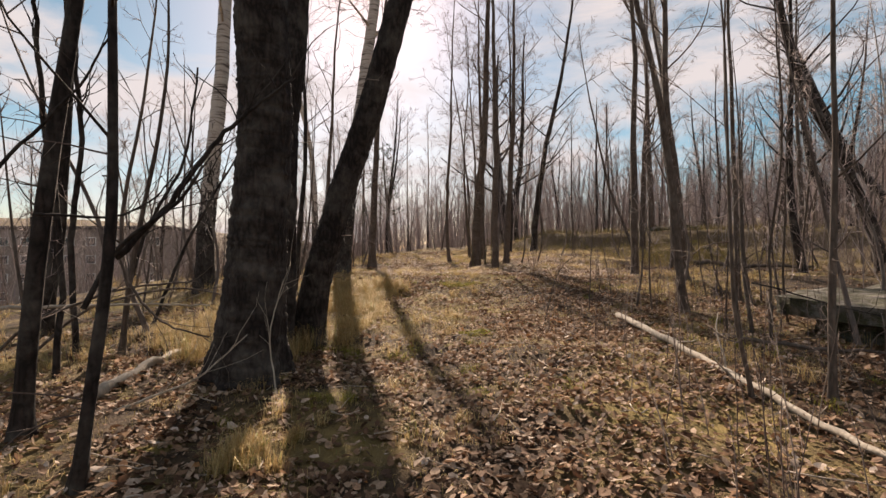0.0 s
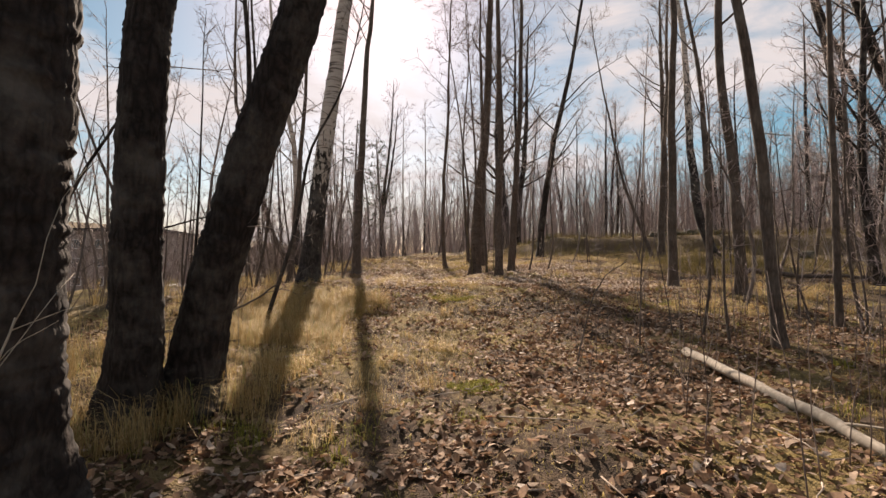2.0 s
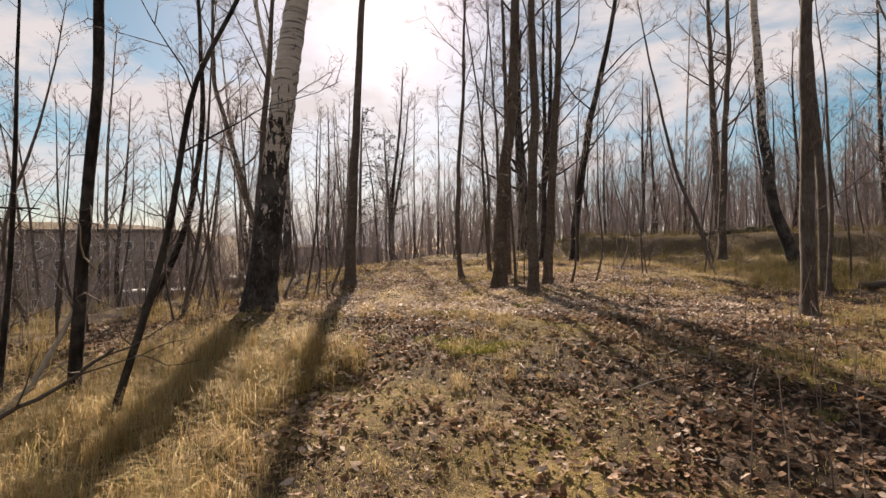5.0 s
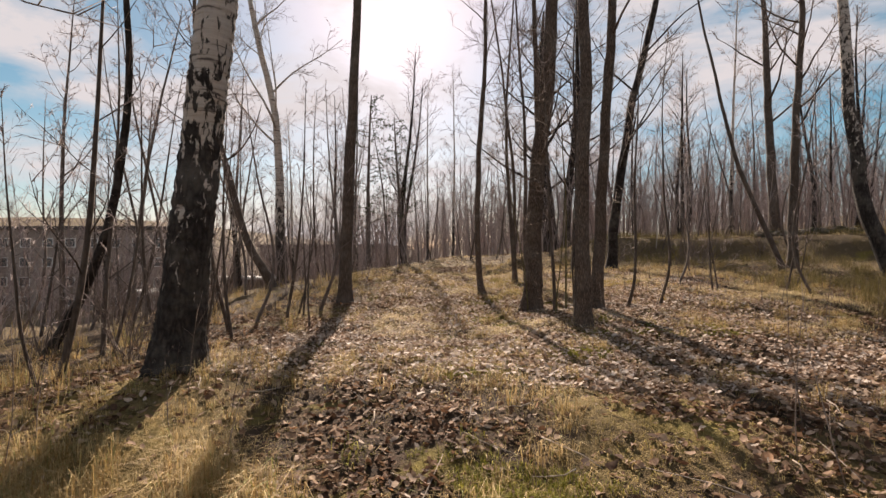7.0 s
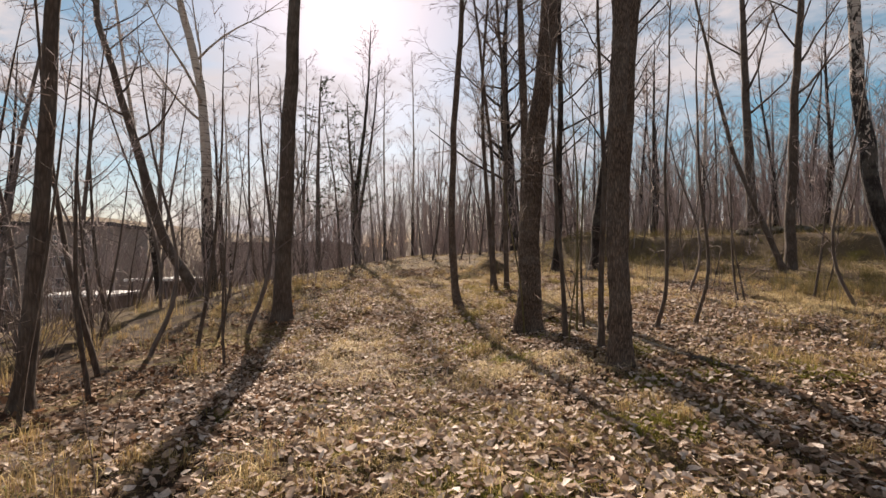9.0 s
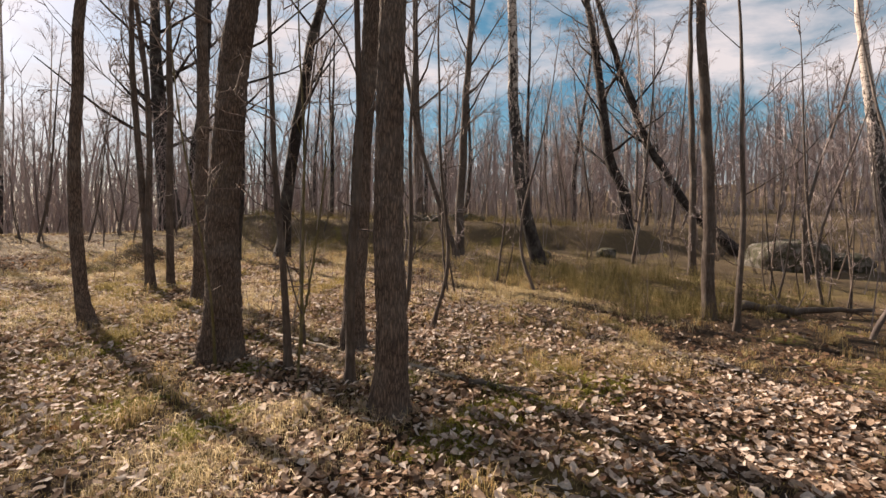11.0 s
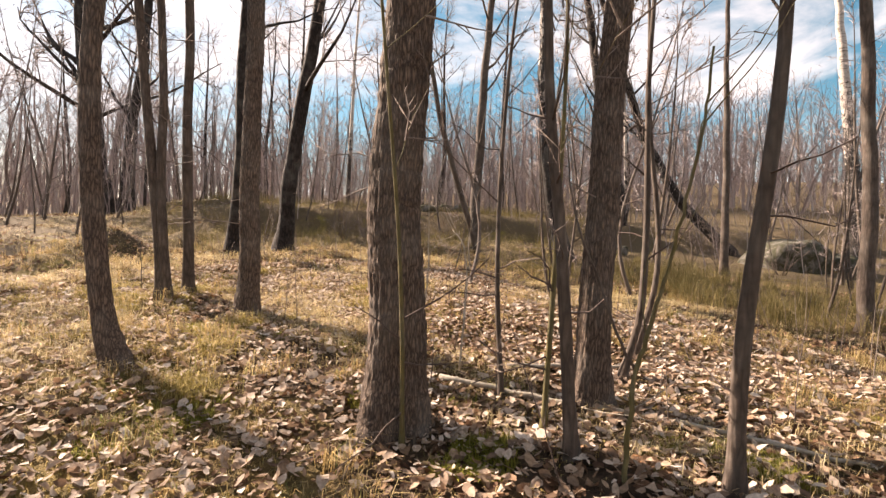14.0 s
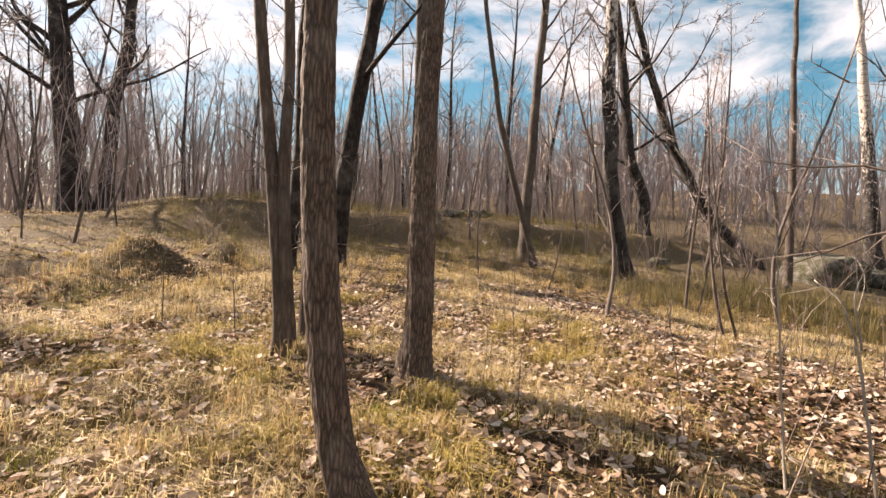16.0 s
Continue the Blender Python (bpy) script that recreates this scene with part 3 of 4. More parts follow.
tree("dark", 22.53, 26.37, 0.254, [(-1.51, 1.75, 2.32), (-2.48, 2.92, 5.03), (-3.14, 3.77, 8.22)], 0.2, 6)
tree("grey", 14.82, 24.39, 0.120, [(0.04, 0.07, 2.86), (0.06, 0.22, 7.37)])
tree("grey", -7.24, 28.06, 0.155, [(-0.98, -0.21, 1.74), (-1.86, -0.45, 5.20), (-2.57, -0.63, 7.58), (-2.64, -0.72, 9.95)], 0.3, 5)
tree("birch", -7.28, 28.76, 0.191, [(-0.07, -0.12, 3.81), (-0.22, -0.22, 6.29), (-0.92, -0.42, 9.34)], 0.3, 6)
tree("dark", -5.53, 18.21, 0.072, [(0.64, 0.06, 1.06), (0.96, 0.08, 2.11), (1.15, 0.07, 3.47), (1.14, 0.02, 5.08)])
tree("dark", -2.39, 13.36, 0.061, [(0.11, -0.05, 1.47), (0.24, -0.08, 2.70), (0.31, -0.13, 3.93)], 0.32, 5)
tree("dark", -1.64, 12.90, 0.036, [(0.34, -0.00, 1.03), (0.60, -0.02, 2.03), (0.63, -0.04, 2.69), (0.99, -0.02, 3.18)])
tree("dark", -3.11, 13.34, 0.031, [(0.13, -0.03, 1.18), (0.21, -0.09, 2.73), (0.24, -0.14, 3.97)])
tree("birch", -5.06, 14.39, 0.222, [(0.13, -0.06, 1.91), (0.46, -0.14, 4.59)])
tree("dark", 4.44, 30.14, 0.195, [(0.14, -0.08, 2.17), (0.70, -0.18, 5.79), (1.54, -0.26, 9.41)], 0.2, 7)
tree("grey", 5.14, 11.87, 0.080, [(-0.18, -0.09, 1.83), (-0.29, -0.15, 2.97), (-0.53, -0.21, 4.17)])
tree("grey", 6.70, 13.15, 0.056, [(-0.10, -0.10, 2.26), (-0.18, -0.21, 4.66)])
tree("grey", 5.93, 17.23, 0.115, [(-0.02, -0.15, 3.56), (0.04, -0.25, 6.12)])
tree("grey", 4.69, 7.61, 0.039, [(-0.01, -0.04, 1.23), (0.04, -0.06, 2.21), (0.03, -0.10, 3.44)])
tree("grey", 4.00, 7.55, 0.022, [(-0.17, -0.03, 0.71), (-0.21, -0.07, 1.83), (-0.22, -0.11, 3.15)])
tree("dark", 13.75, 18.82, 0.187, [(-0.63, -0.11, 1.87), (-1.13, -0.18, 3.06), (-2.46, -0.37, 5.62)], 0.25, 6)
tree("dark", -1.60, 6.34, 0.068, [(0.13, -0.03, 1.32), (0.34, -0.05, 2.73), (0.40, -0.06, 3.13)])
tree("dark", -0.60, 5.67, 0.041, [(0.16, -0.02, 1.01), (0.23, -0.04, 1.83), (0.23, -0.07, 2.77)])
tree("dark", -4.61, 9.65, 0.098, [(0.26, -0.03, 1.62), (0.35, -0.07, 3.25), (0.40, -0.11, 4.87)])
tree("grey", -2.74, 8.75, 0.041, [(0.15, -0.03, 1.24), (0.47, -0.04, 2.55)])
tree("grey", 6.64, 15.66, 0.115, [(-0.13, -0.10, 1.99), (-0.42, -0.22, 4.29)])


# ---- woods in the background ----
def prototype(seed, r, height, n_limbs, first, limb_len, mat, lean, label, name="tree", twigs=8, levels=2):
    rng = np.random.default_rng(seed)
    b = [(lean * 0.5 + rng.normal(0, 0.1), rng.normal(0, 0.15), height * 0.25), (lean, rng.normal(0, 0.2), height * 0.55)]
    tr, li, cr = woody(rng, name, b, r, height, None, n_limbs, first, limb_len, 6, twigs, levels, fine=0.011 if r > 0.05 else 0.006)
    root = new(name)
    part("trunk", tr.mesh("trunk", mat), root)
    for sh in li:
        part("limb", sh.mesh("limb", mat), root)
    # crown takes the twig colour lightened for haze
    tagged(part("crown", cr.mesh("crown", HAZED_TWIG), root, "bare brown twigs"), kind="stuff")
    return tagged(root, label, "tree", "trees of the wood")


protos = [
    prototype(1, 0.11, 11, 17, 0.22, 2.6, BARK_FAR, 0.3, "leafless grey-brown tree in the wood"),
    prototype(2, 0.085, 9, 15, 0.18, 2.3, BARK_FAR, -0.5, "leaning leafless tree in the wood"),
    prototype(3, 0.16, 12, 18, 0.26, 3.3, BARK_DARK, 0.2, "dark leafless tree with spreading limbs"),
    prototype(4, 0.10, 12, 15, 0.35, 2.1, BARK_BIRCH, 0.2, "slim birch among other trees", "birch_tree"),
    prototype(5, 0.065, 8, 14, 0.15, 1.9, BARK_GREY, 0.6, "thin leafless tree in the wood"),
]
thin = [
    prototype(11, 0.035, 4.6, 8, 0.15, 1.2, BARK_GREY, 0.3, "thin leafless sapling in the undergrowth", "sapling", 4, 2),
    prototype(12, 0.025, 3.4, 7, 0.12, 0.9, BARK_GREY, -0.3, "thin leafless sapling in the undergrowth", "sapling", 4, 2),
    prototype(13, 0.045, 5.8, 9, 0.2, 1.4, BARK_FAR, 0.5, "thin leafless sapling in the undergrowth", "sapling", 4, 2),
]


def shrub_prototype(seed):
    rng = np.random.default_rng(seed)
    root = new("shrub")
    for _ in range(11):
        stems = Shape()
        az, r = rng.uniform(0, 6.28), rng.uniform(0, 0.2)
        lp = bent(rng, (r * math.cos(az), r * math.sin(az), -0.05), (0.35 * math.cos(az), 0.35 * math.sin(az), 1), rng.uniform(0.9, 2.2), 6, 0.14, 0.02)
        stems.tube(lp, np.linspace(0.010, 0.003, 6), 4)
        sprays(rng, stems, lp, 0.7, 0.004, 4, 1)
        part("stem", stems.mesh("stem", TWIG), root)
    return tagged(root, "bare many-stemmed brown shrub", "shrub", "undergrowth shrubs")


shrubs = [shrub_prototype(21), shrub_prototype(22)]
rng = np.random.default_rng(7)


def clear(x, y):
    """Where no random tree stands: the track, the open ground beside it and close to the walk."""
    if -3.0 < x < 6.5 and -3 < y < 40:
        return False
    if 6 <= x < 9.5 and 13 < y < 30:
        return False
    if -7 < x <= -3 and 0 < y < 24:
        return False
    if 4 < x < 14 and 20 < y < 32:
        return False
    return True


def scatter(kinds, count, xr, yr, lo, hi, test):
    made = 0
    while made < count:
        x, y = rng.uniform(*xr), rng.uniform(*yr)
        if not test(x, y):
            continue
        s = rng.uniform(lo, hi)
        m = Matrix.Translation((x, y, gz(x, y))) @ Matrix.Rotation(rng.uniform(0, 6.28), 4, "Z") @ Matrix.Rotation(rng.normal(0, 0.04), 4, "X") @ Matrix.Diagonal((s, s, s, 1))
        copy_thing(kinds[int(rng.integers(len(kinds)))], m)
        made += 1


scatter(protos, 75, (7, 45), (-8, 60), 0.7, 1.2, clear)
scatter(protos, 40, (-30, -5), (2, 60), 0.6, 1.0, clear)
scatter(protos, 50, (-14, 30), (38, 75), 0.7, 1.15, clear)
scatter(thin, 58, (6.5, 24), (3, 40), 0.7, 1.4, clear)
scatter(thin, 40, (-16, -3.2), (2, 45), 0.7, 1.3, lambda x, y: x < -5 or y > 24 or y < 8)
scatter(thin, 25, (-5, 14), (34, 50), 0.8, 1.4, lambda x, y: True)
scatter(shrubs, 40, (8, 26), (8, 42), 0.6, 1.1, clear)
scatter(shrubs, 25, (-12, -4), (3, 40), 0.6, 1.1, lambda x, y: x < -5.5 or y > 26)


def far_wood():
    """Woods on the hills around, past counting."""
    rng = np.random.default_rng(33)
    n = 4600
    a, d = rng.uniform(-2.2, 2.6, n), 44 + 200 * rng.uniform(0, 1, n) ** 1.9
    x, y = d * np.sin(a), 15 + d * np.cos(a)
    keep = ~((-112 < x) & (x < -18) & (30 < y) & (y < 110) & (rng.uniform(0, 1, n) < 0.8)) & ~((a < -0.1) & (rng.uniform(0, 1, n) < 0.45))
    x, y = x[keep], y[keep]
    n, sh = len(x), Shape()
    up = np.stack([rng.normal(0, 0.08, n), rng.normal(0, 0.08, n), np.ones(n)], 1)
    stems = bents(rng, np.stack([x, y, ground_z(x, y) - 0.1], 1), up, rng.uniform(5.5, 11.5, n), 4, 0.05, 0.02)
    sh.twigs(stems, 0.095, 0.04)
    p, w, u = offshoots(rng, stems, 22, 0.2)
    boughs = bents(rng, p, w + (0, 0, 0.25), rng.uniform(1.0, 3.0, len(p)) * (1.3 - 0.7 * u), 2, 0.1, 0.1)
    sh.twigs(boughs, 0.026, 0.015)
    p, w, u = offshoots(rng, boughs[rng.uniform(0, 1, len(boughs)) < 0.45], 2, 0.3)
    sh.twigs(bents(rng, p, w, rng.uniform(0.6, 1.5, len(p)), 2, 0.1, 0.1), 0.018, 0.01)
    # haze over the hillsides is in this pale twig colour
    ob = new("far_woods", sh.mesh("far_woods", HAZED_TWIG, False))
    return tagged(ob, "leafless woods on the far hillsides", "woods", kind="stuff")


far_wood()


# ---- ground cover ----
def leaf_litter(count, seed, xr, yr, density):
    """Curled dead leaves lying on the ground."""
    rng = np.random.default_rng(seed)
    x, y = rng.uniform(*xr, count * 3), rng.uniform(*yr, count * 3)
    keep = rng.uniform(0, 1, count * 3) < density(x, y)
    x, y = x[keep][:count], y[keep][:count]
    n = len(x)
    size = 0.016 + 0.030 * rng.uniform(0, 1, n) ** 1.5
    wide = rng.uniform(0.55, 0.95, n)
    u = np.array([0, -0.75, -0.6, 0, 0.6, 0.75, 0.0])
    v = np.array([-1.0, -0.45, 0.5, 1.15, 0.5, -0.45, 0.05])
    cup, curl = rng.normal(0.45, 0.35, n), rng.normal(0.15, 0.35, n)
    px, py = u[None] * wide[:, None], v[None] * np.ones((n, 1))
    px = px + rng.normal(0, 0.07, px.shape)
    pz = cup[:, None] * px**2 + curl[:, None] * py**2 * 0.6 + rng.normal(0, 0.07, px.shape)
    p = np.stack([px, py, pz], 2) * size[:, None, None]
    yaw, tip, roll = rng.uniform(0, 6.283, n), rng.normal(0, 0.42, n), rng.normal(0, 0.42, n)
    c, s = np.cos(tip)[:, None], np.sin(tip)[:, None]
    p = np.stack([p[..., 0], p[..., 1] * c - p[..., 2] * s, p[..., 1] * s + p[..., 2] * c], 2)
    c, s = np.cos(roll)[:, None], np.sin(roll)[:, None]
    p = np.stack([p[..., 0] * c + p[..., 2] * s, p[..., 1], -p[..., 0] * s + p[..., 2] * c], 2)
    c, s = np.cos(yaw)[:, None], np.sin(yaw)[:, None]
    p = np.stack([p[..., 0] * c - p[..., 1] * s, p[..., 0] * s + p[..., 1] * c, p[..., 2]], 2)
    p += np.stack([x, y, ground_z(x, y) + rng.uniform(0.004, 0.035, n)], 1)[:, None]
    t = np.array([(0, 6, 1), (1, 6, 2), (2, 6, 3), (3, 6, 4), (4, 6, 5), (5, 6, 0)])
    return p.reshape(-1, 3), (np.arange(n)[:, None, None] * 7 + t[None]).reshape(-1, 3)


def grassy(x, y):
    """How much grass grows at a place, 0 to 1."""
    g = 0.5 + 0.9 * vnoise(x * 0.7, y * 0.7, 21) + 0.5 * vnoise(x * 2.1, y * 2.1, 22)
    verge = np.exp(-((x + 1.3) / 1.3) ** 2) * np.clip((y - 9) / 2, 0, 1) * np.clip((19 - y) / 3, 0, 1)
    mid = np.exp(-((x - 0.7) / 0.45) ** 2) * np.clip((y - 7) / 3, 0, 1) * 0.5
    open_ = np.clip((y - 20) / 4, 0, 1) * 0.35
    right = np.clip((x - 4.5) / 2, 0, 1) * np.clip((y - 12) / 3, 0, 1) * 0.45
    litter = np.exp(-((x - 2.9) / 1.6) ** 2) * np.clip((16 - y) / 3, 0, 1) * 0.9
    return np.clip(g - 0.35 + 0.9 * verge + mid + open_ + right - litter, 0, 1)


def mossy(x, y):
    """Where short yellow-green growth covers the trodden ground."""
    track = np.exp(-((x - np.interp(y, (6, 13, 18, 24, 34), (1.2, 0.7, 0.6, 0.6, -1.0))) / 1.5) ** 2)
    return np.clip(0.25 + 1.1 * vnoise(x * 0.8, y * 0.8, 47) + 0.5 * vnoise(x * 2.7, y * 2.7, 48), 0, 1) * (0.15 + 0.85 * track) * np.clip((y - 6) / 8, 0.06, 1)


lv, lf = leaf_litter(90000, 41, (-5, 8.5), (2.5, 31), lambda x, y: np.clip((1.0 - 0.82 * grassy(x, y)) * (1.0 - 0.75 * np.clip(1.4 * mossy(x, y), 0, 1)) * np.clip(0.85 + 0.9 * vnoise(x * 2.6, y * 2.6, 46), 0.25, 1.2) * np.exp(-np.maximum(0, np.abs(x - 0.9) - 3.0) / 3.0) * np.clip(1.25 - np.maximum(0, y - 24) / 9, 0.15, 1), 0, 1))
fv, ff = leaf_litter(13000, 42, (-6, 14), (27, 46), lambda x, y: 0.8 - 0.5 * grassy(x, y))
rv, rf = leaf_litter(9000, 43, (5, 14), (3, 30), lambda x, y: 0.8 - 0.4 * grassy(x, y))
mv, mf = leaf_litter(40000, 44, (-2.6, 6), (16.5, 28), lambda x, y: np.clip(0.75 + 0.6 * vnoise(x * 1.2, y * 1.2, 45), 0.1, 1))
mv = mv + (0, 0, 0.02)
lv, lf = np.concatenate([lv, fv, rv]), np.concatenate([lf, ff + len(lv), rf + len(lv) + len(fv)])
tagged(new("bleached_leaves", sheet("bleached_leaves", mv, mf, PALE_LEAF)), "pale bleached curled leaves lying on dry grass", "leaves", kind="stuff")
tagged(new("leaf_litter", sheet("leaf_litter", lv, lf, LEAF)), "pale curled dead leaves strewn over the ground", "leaves", kind="stuff")


def blades(rng, x, y, z, length, lean, width, droop):
    """Bent blades as two-piece strips; all arguments are arrays."""
    n = len(x)
    az = rng.uniform(0, 6.283, n)
    d = np.stack([np.cos(az), np.sin(az), 0 * az], 1)
    w = np.stack([-np.sin(az), np.cos(az), 0 * az], 1) * width[:, None]
    base = np.stack([x, y, z], 1)
    up = np.array((0, 0, 1.0))
    m1 = base + (d * (lean * 0.55)[:, None] + up) * (length * 0.6)[:, None]
    tip = m1 + (d * (lean + droop)[:, None] + up * (0.75 - droop)[:, None]) * (length * 0.5)[:, None]
    v = np.stack([base - w, base + w, m1 - w * 0.8, m1 + w * 0.8, tip], 1)
    t = np.array([(0, 1, 3), (0, 3, 2), (2, 3, 4)])
    return v.reshape(-1, 3), (np.arange(n)[:, None, None] * 5 + t[None]).reshape(-1, 3)


def tufts(name, count, per, seed, xr, yr, density, length, spread, mat, label, droop=0.55):
    rng = np.random.default_rng(seed)
    x, y = rng.uniform(*xr, count * 8), rng.uniform(*yr, count * 8)
    keep = rng.uniform(0, 1, count * 8) < density(x, y)
    x, y = np.repeat(x[keep][:count], per), np.repeat(y[keep][:count], per)
    n = len(x)
    big = np.repeat(rng.uniform(0.5, 1.25, n // per), per)
    x, y = x + rng.normal(0, spread, n) * big, y + rng.normal(0, spread, n) * big
    ln = length * big * rng.uniform(0.5, 1.15, n)
    v, f = blades(rng, x, y, ground_z(x, y) - 0.01, ln, rng.uniform(0.1, 1.0, n), rng.uniform(0.0012, 0.0028, n), np.clip(rng.normal(droop, 0.25, n), 0, 1.2))
    return tagged(new(name, sheet(name, v, f, mat)), label, "grass", kind="stuff")


tufts("dry_grass", 1100, 46, 51, (-5.5, 9.5), (3, 31), lambda x, y: grassy(x, y) ** 2 * 0.9, 0.24, 0.06, STRAW, "long dry straw-coloured grass tufts", 0.85)
tufts("short_grass", 4600, 9, 52, (-4, 8), (3, 30), lambda x, y: grassy(x, y), 0.10, 0.05, STRAW, "short flattened dry grass", 0.8)
tufts("green_grass", 260, 50, 53, (-3, 6), (4, 29), lambda x, y: np.clip(vnoise(x * 1.3, y * 1.3, 31) - 0.25, 0, 1) * 0.8, 0.13, 0.06, GREEN, "low olive-green grass tufts")
tufts("tall_dry_grass", 260, 60, 54, (7, 15), (20, 31), lambda x, y: np.exp(-(((x - 9.5) / 2.2) ** 2 + ((y - 23.5) / 2.5) ** 2)) + 0.12, 0.5, 0.10, BANK, "tall brown grass on the damp ground", 0.35)
tufts("bank_grass", 750, 34, 55, (3, 20), (30, 40), lambda x, y: 0.5 + 0 * x, 0.45, 0.12, BANK, "rough olive-brown grass on a low bank", 0.4)
tufts("verge_grass", 130, 55, 56, (-9, -2.5), (5, 30), lambda x, y: 0.35 + 0.6 * np.clip(vnoise(x * 0.8, y * 0.8, 37), 0, 1), 0.42, 0.09, STRAW, "long dry grass at the wood's edge", 0.45)
tufts("golden_grass", 300, 70, 57, (-2.7, -0.1), (8.3, 15.0), lambda x, y: np.clip(0.6 + 1.3 * vnoise(x * 1.1, y * 1.1, 38), 0, 1), 0.42, 0.07, STRAW, "long golden dry grass bent over beside the track", 0.75)
tufts("grass_clump", 16, 90, 58, (0.0, 0.45), (5.9, 6.4), lambda x, y: 1 + 0 * x, 0.26, 0.05, STRAW, "golden grass clump standing in dead leaves", 0.4)
tufts("clearing_grass", 1500, 26, 59, (-6, 14), (27, 48), lambda x, y: np.clip(0.55 + vnoise(x * 0.5, y * 0.5, 39), 0, 1), 0.15, 0.10, PALE_STRAW, "short dry grass in the clearing", 0.9)
tufts("meadow_grass", 1300, 46, 60, (-1.5, 7.5), (19.5, 29), lambda x, y: np.clip(0.25 + 1.2 * vnoise(x * 0.9, y * 0.9, 40), 0, 1), 0.15, 0.09, PALE_STRAW, "flattened pale dry grass between dead leaves", 1.05)

tufts("yellow_moss", 3600, 13, 62, (-3, 6), (4, 33), mossy, 0.055, 0.075, YELLOW_MOSS, "short yellow-green moss and grass on the track", 0.8)
tufts("thatch", 9000, 9, 64, (-3, 6.5), (5, 30), lambda x, y: np.clip(mossy(x, y) * 1.2 + 0.35 * grassy(x, y) + 0.08, 0, 1), 0.075, 0.11, THATCH, "mat of flattened yellowish dead grass on the track", 1.15)
tufts("tussock_grass", 46, 260, 63, (-1.2, 4.2), (23.2, 27.5), lambda x, y: np.clip(0.2 + 1.2 * vnoise(x * 1.1, y * 1.1, 49), 0, 1), 0.17, 0.085, YELLOW_MOSS, "rounded olive grass tussocks in the clearing", 0.9)


def moss_cushions(seed, spots, per):
    """Dense short moss shoots on low spots beside trunks."""
    rng = np.random.default_rng(seed)
    xs, ys = [], []
    for cx, cy, rx, ry in spots:
        a, r = rng.uniform(0, 6.283, per), np.sqrt(rng.uniform(0, 1, per))
        r = r * (1 + 0.35 * vnoise(a * 1.6, 0 * a + cx, 9))
        xs.append(cx + rx * r * np.cos(a))
        ys.append(cy + ry * r * np.sin(a))
    x, y = np.concatenate(xs), np.concatenate(ys)
    n = len(x)
    v, f = blades(rng, x, y, ground_z(x, y) - 0.004, rng.uniform(0.035, 0.075, n), rng.uniform(0, 1.2, n), rng.uniform(0.0015, 0.004, n), rng.uniform(0, 0.8, n))
    return tagged(new("moss", sheet("moss", v, f, GREEN)), "bright yellow-green moss cushions beside tree roots", "moss", kind="stuff")


moss_cushions(61, [(2.9, 19.5, 0.55, 0.22), (3.8, 19.4, 0.6, 0.2), (2.2, 19.35, 0.3, 0.2), (1.0, 20.6, 0.3, 0.2), (1.5, 21.6, 0.25, 0.2), (0.5, 21.4, 0.3, 0.15), (2.5, 20.6, 0.2, 0.2),
                   (0.6, 17.2, 0.5, 0.35), (1.1, 15.0, 0.5, 0.3), (1.9, 18.3, 0.4, 0.25), (1.7, 22.6, 0.3, 0.15), (0.3, 23.0, 0.4, 0.2), (1.6, 10.2, 0.25, 0.2), (1.2, 24.6, 0.4, 0.25)], 1500)


def fallen_branch(points, r, seed, mat, label, twigs=5, name="fallen_branch"):
    rng = np.random.default_rng(seed)
    pts = np.array(points, float)
    s = np.linspace(0, 1, len(pts))
    t = np.linspace(0, 1, 5 * len(pts))
    line = np.stack([np.interp(t, s, pts[:, c]) for c in range(3)], 1)
    for _ in range(3):
        line[1:-1] = 0.25 * line[:-2] + 0.5 * line[1:-1] + 0.25 * line[2:]
    line[1:-1] += rng.normal(0, r * 0.25, (len(t) - 2, 3))
    root = new(name)
    root.location = pts[0]
    line = line - pts[0]
    sh = Shape()
    sh.tube(line, r * (1 - 0.6 * t), 10, 0.12)
    part("stem", sh.mesh("stem", mat), root)
    for _ in range(twigs):
        p, w = at_along(line, rng.uniform(0.25, 1))
        d = w + rng.normal(0, 0.6, 3) + np.array((0, 0, 0.35))
        lp = bent(rng, p, d / np.linalg.norm(d), rng.uniform(0.25, 0.8), 5, 0.18, 0.0)
        tw = Shape()
        tw.tube(lp, np.linspace(r * 0.28, r * 0.1, 5), 5)
        part("side_branch", tw.mesh("side_branch", mat), root)
    return tagged(root, label, "branch")


def on_ground(points, lift):
    return [(x, y, gz(x, y) + lift) for x, y in points]


fallen_branch(on_ground([(3.92, 11.5), (3.98, 10.0), (4.03, 8.8), (4.1, 7.6), (4.18, 6.5), (4.2, 5.8)], 0.04), 0.05, 71, BARK_PALE, "pale fallen birch log lying among dead leaves", 3, "fallen_log")
fallen_branch(on_ground([(-1.75, 7.2), (-1.85, 8.0), (-2.0, 9.0), (-2.3, 9.8)], 0.06), 0.055, 72, BARK_PALE, "pale dead branch lying on leaf litter", 3)
fallen_branch([(-3.35, 12.21, 0.51), (-3.14, 12.45, 0.52), (-2.87, 12.72, 0.49), (-2.57, 13.02, 0.68), (-2.43, 13.20, 1.08), (-2.28, 13.35, 1.64), (-2.18, 13.41, 1.92)], 0.035, 73, BARK_PALE, "bleached dead branch leaning up from the grass", 6)
fallen_branch([(x, y, z) for x, y, z in ((-3.2, 12.18, 0.52), (-2.4, 12.25, 0.6), (-1.54, 12.31, 0.99), (-1.13, 12.34, 1.28))], 0.022, 74, BARK_GREY, "thin dead branch propped above the grass", 5)
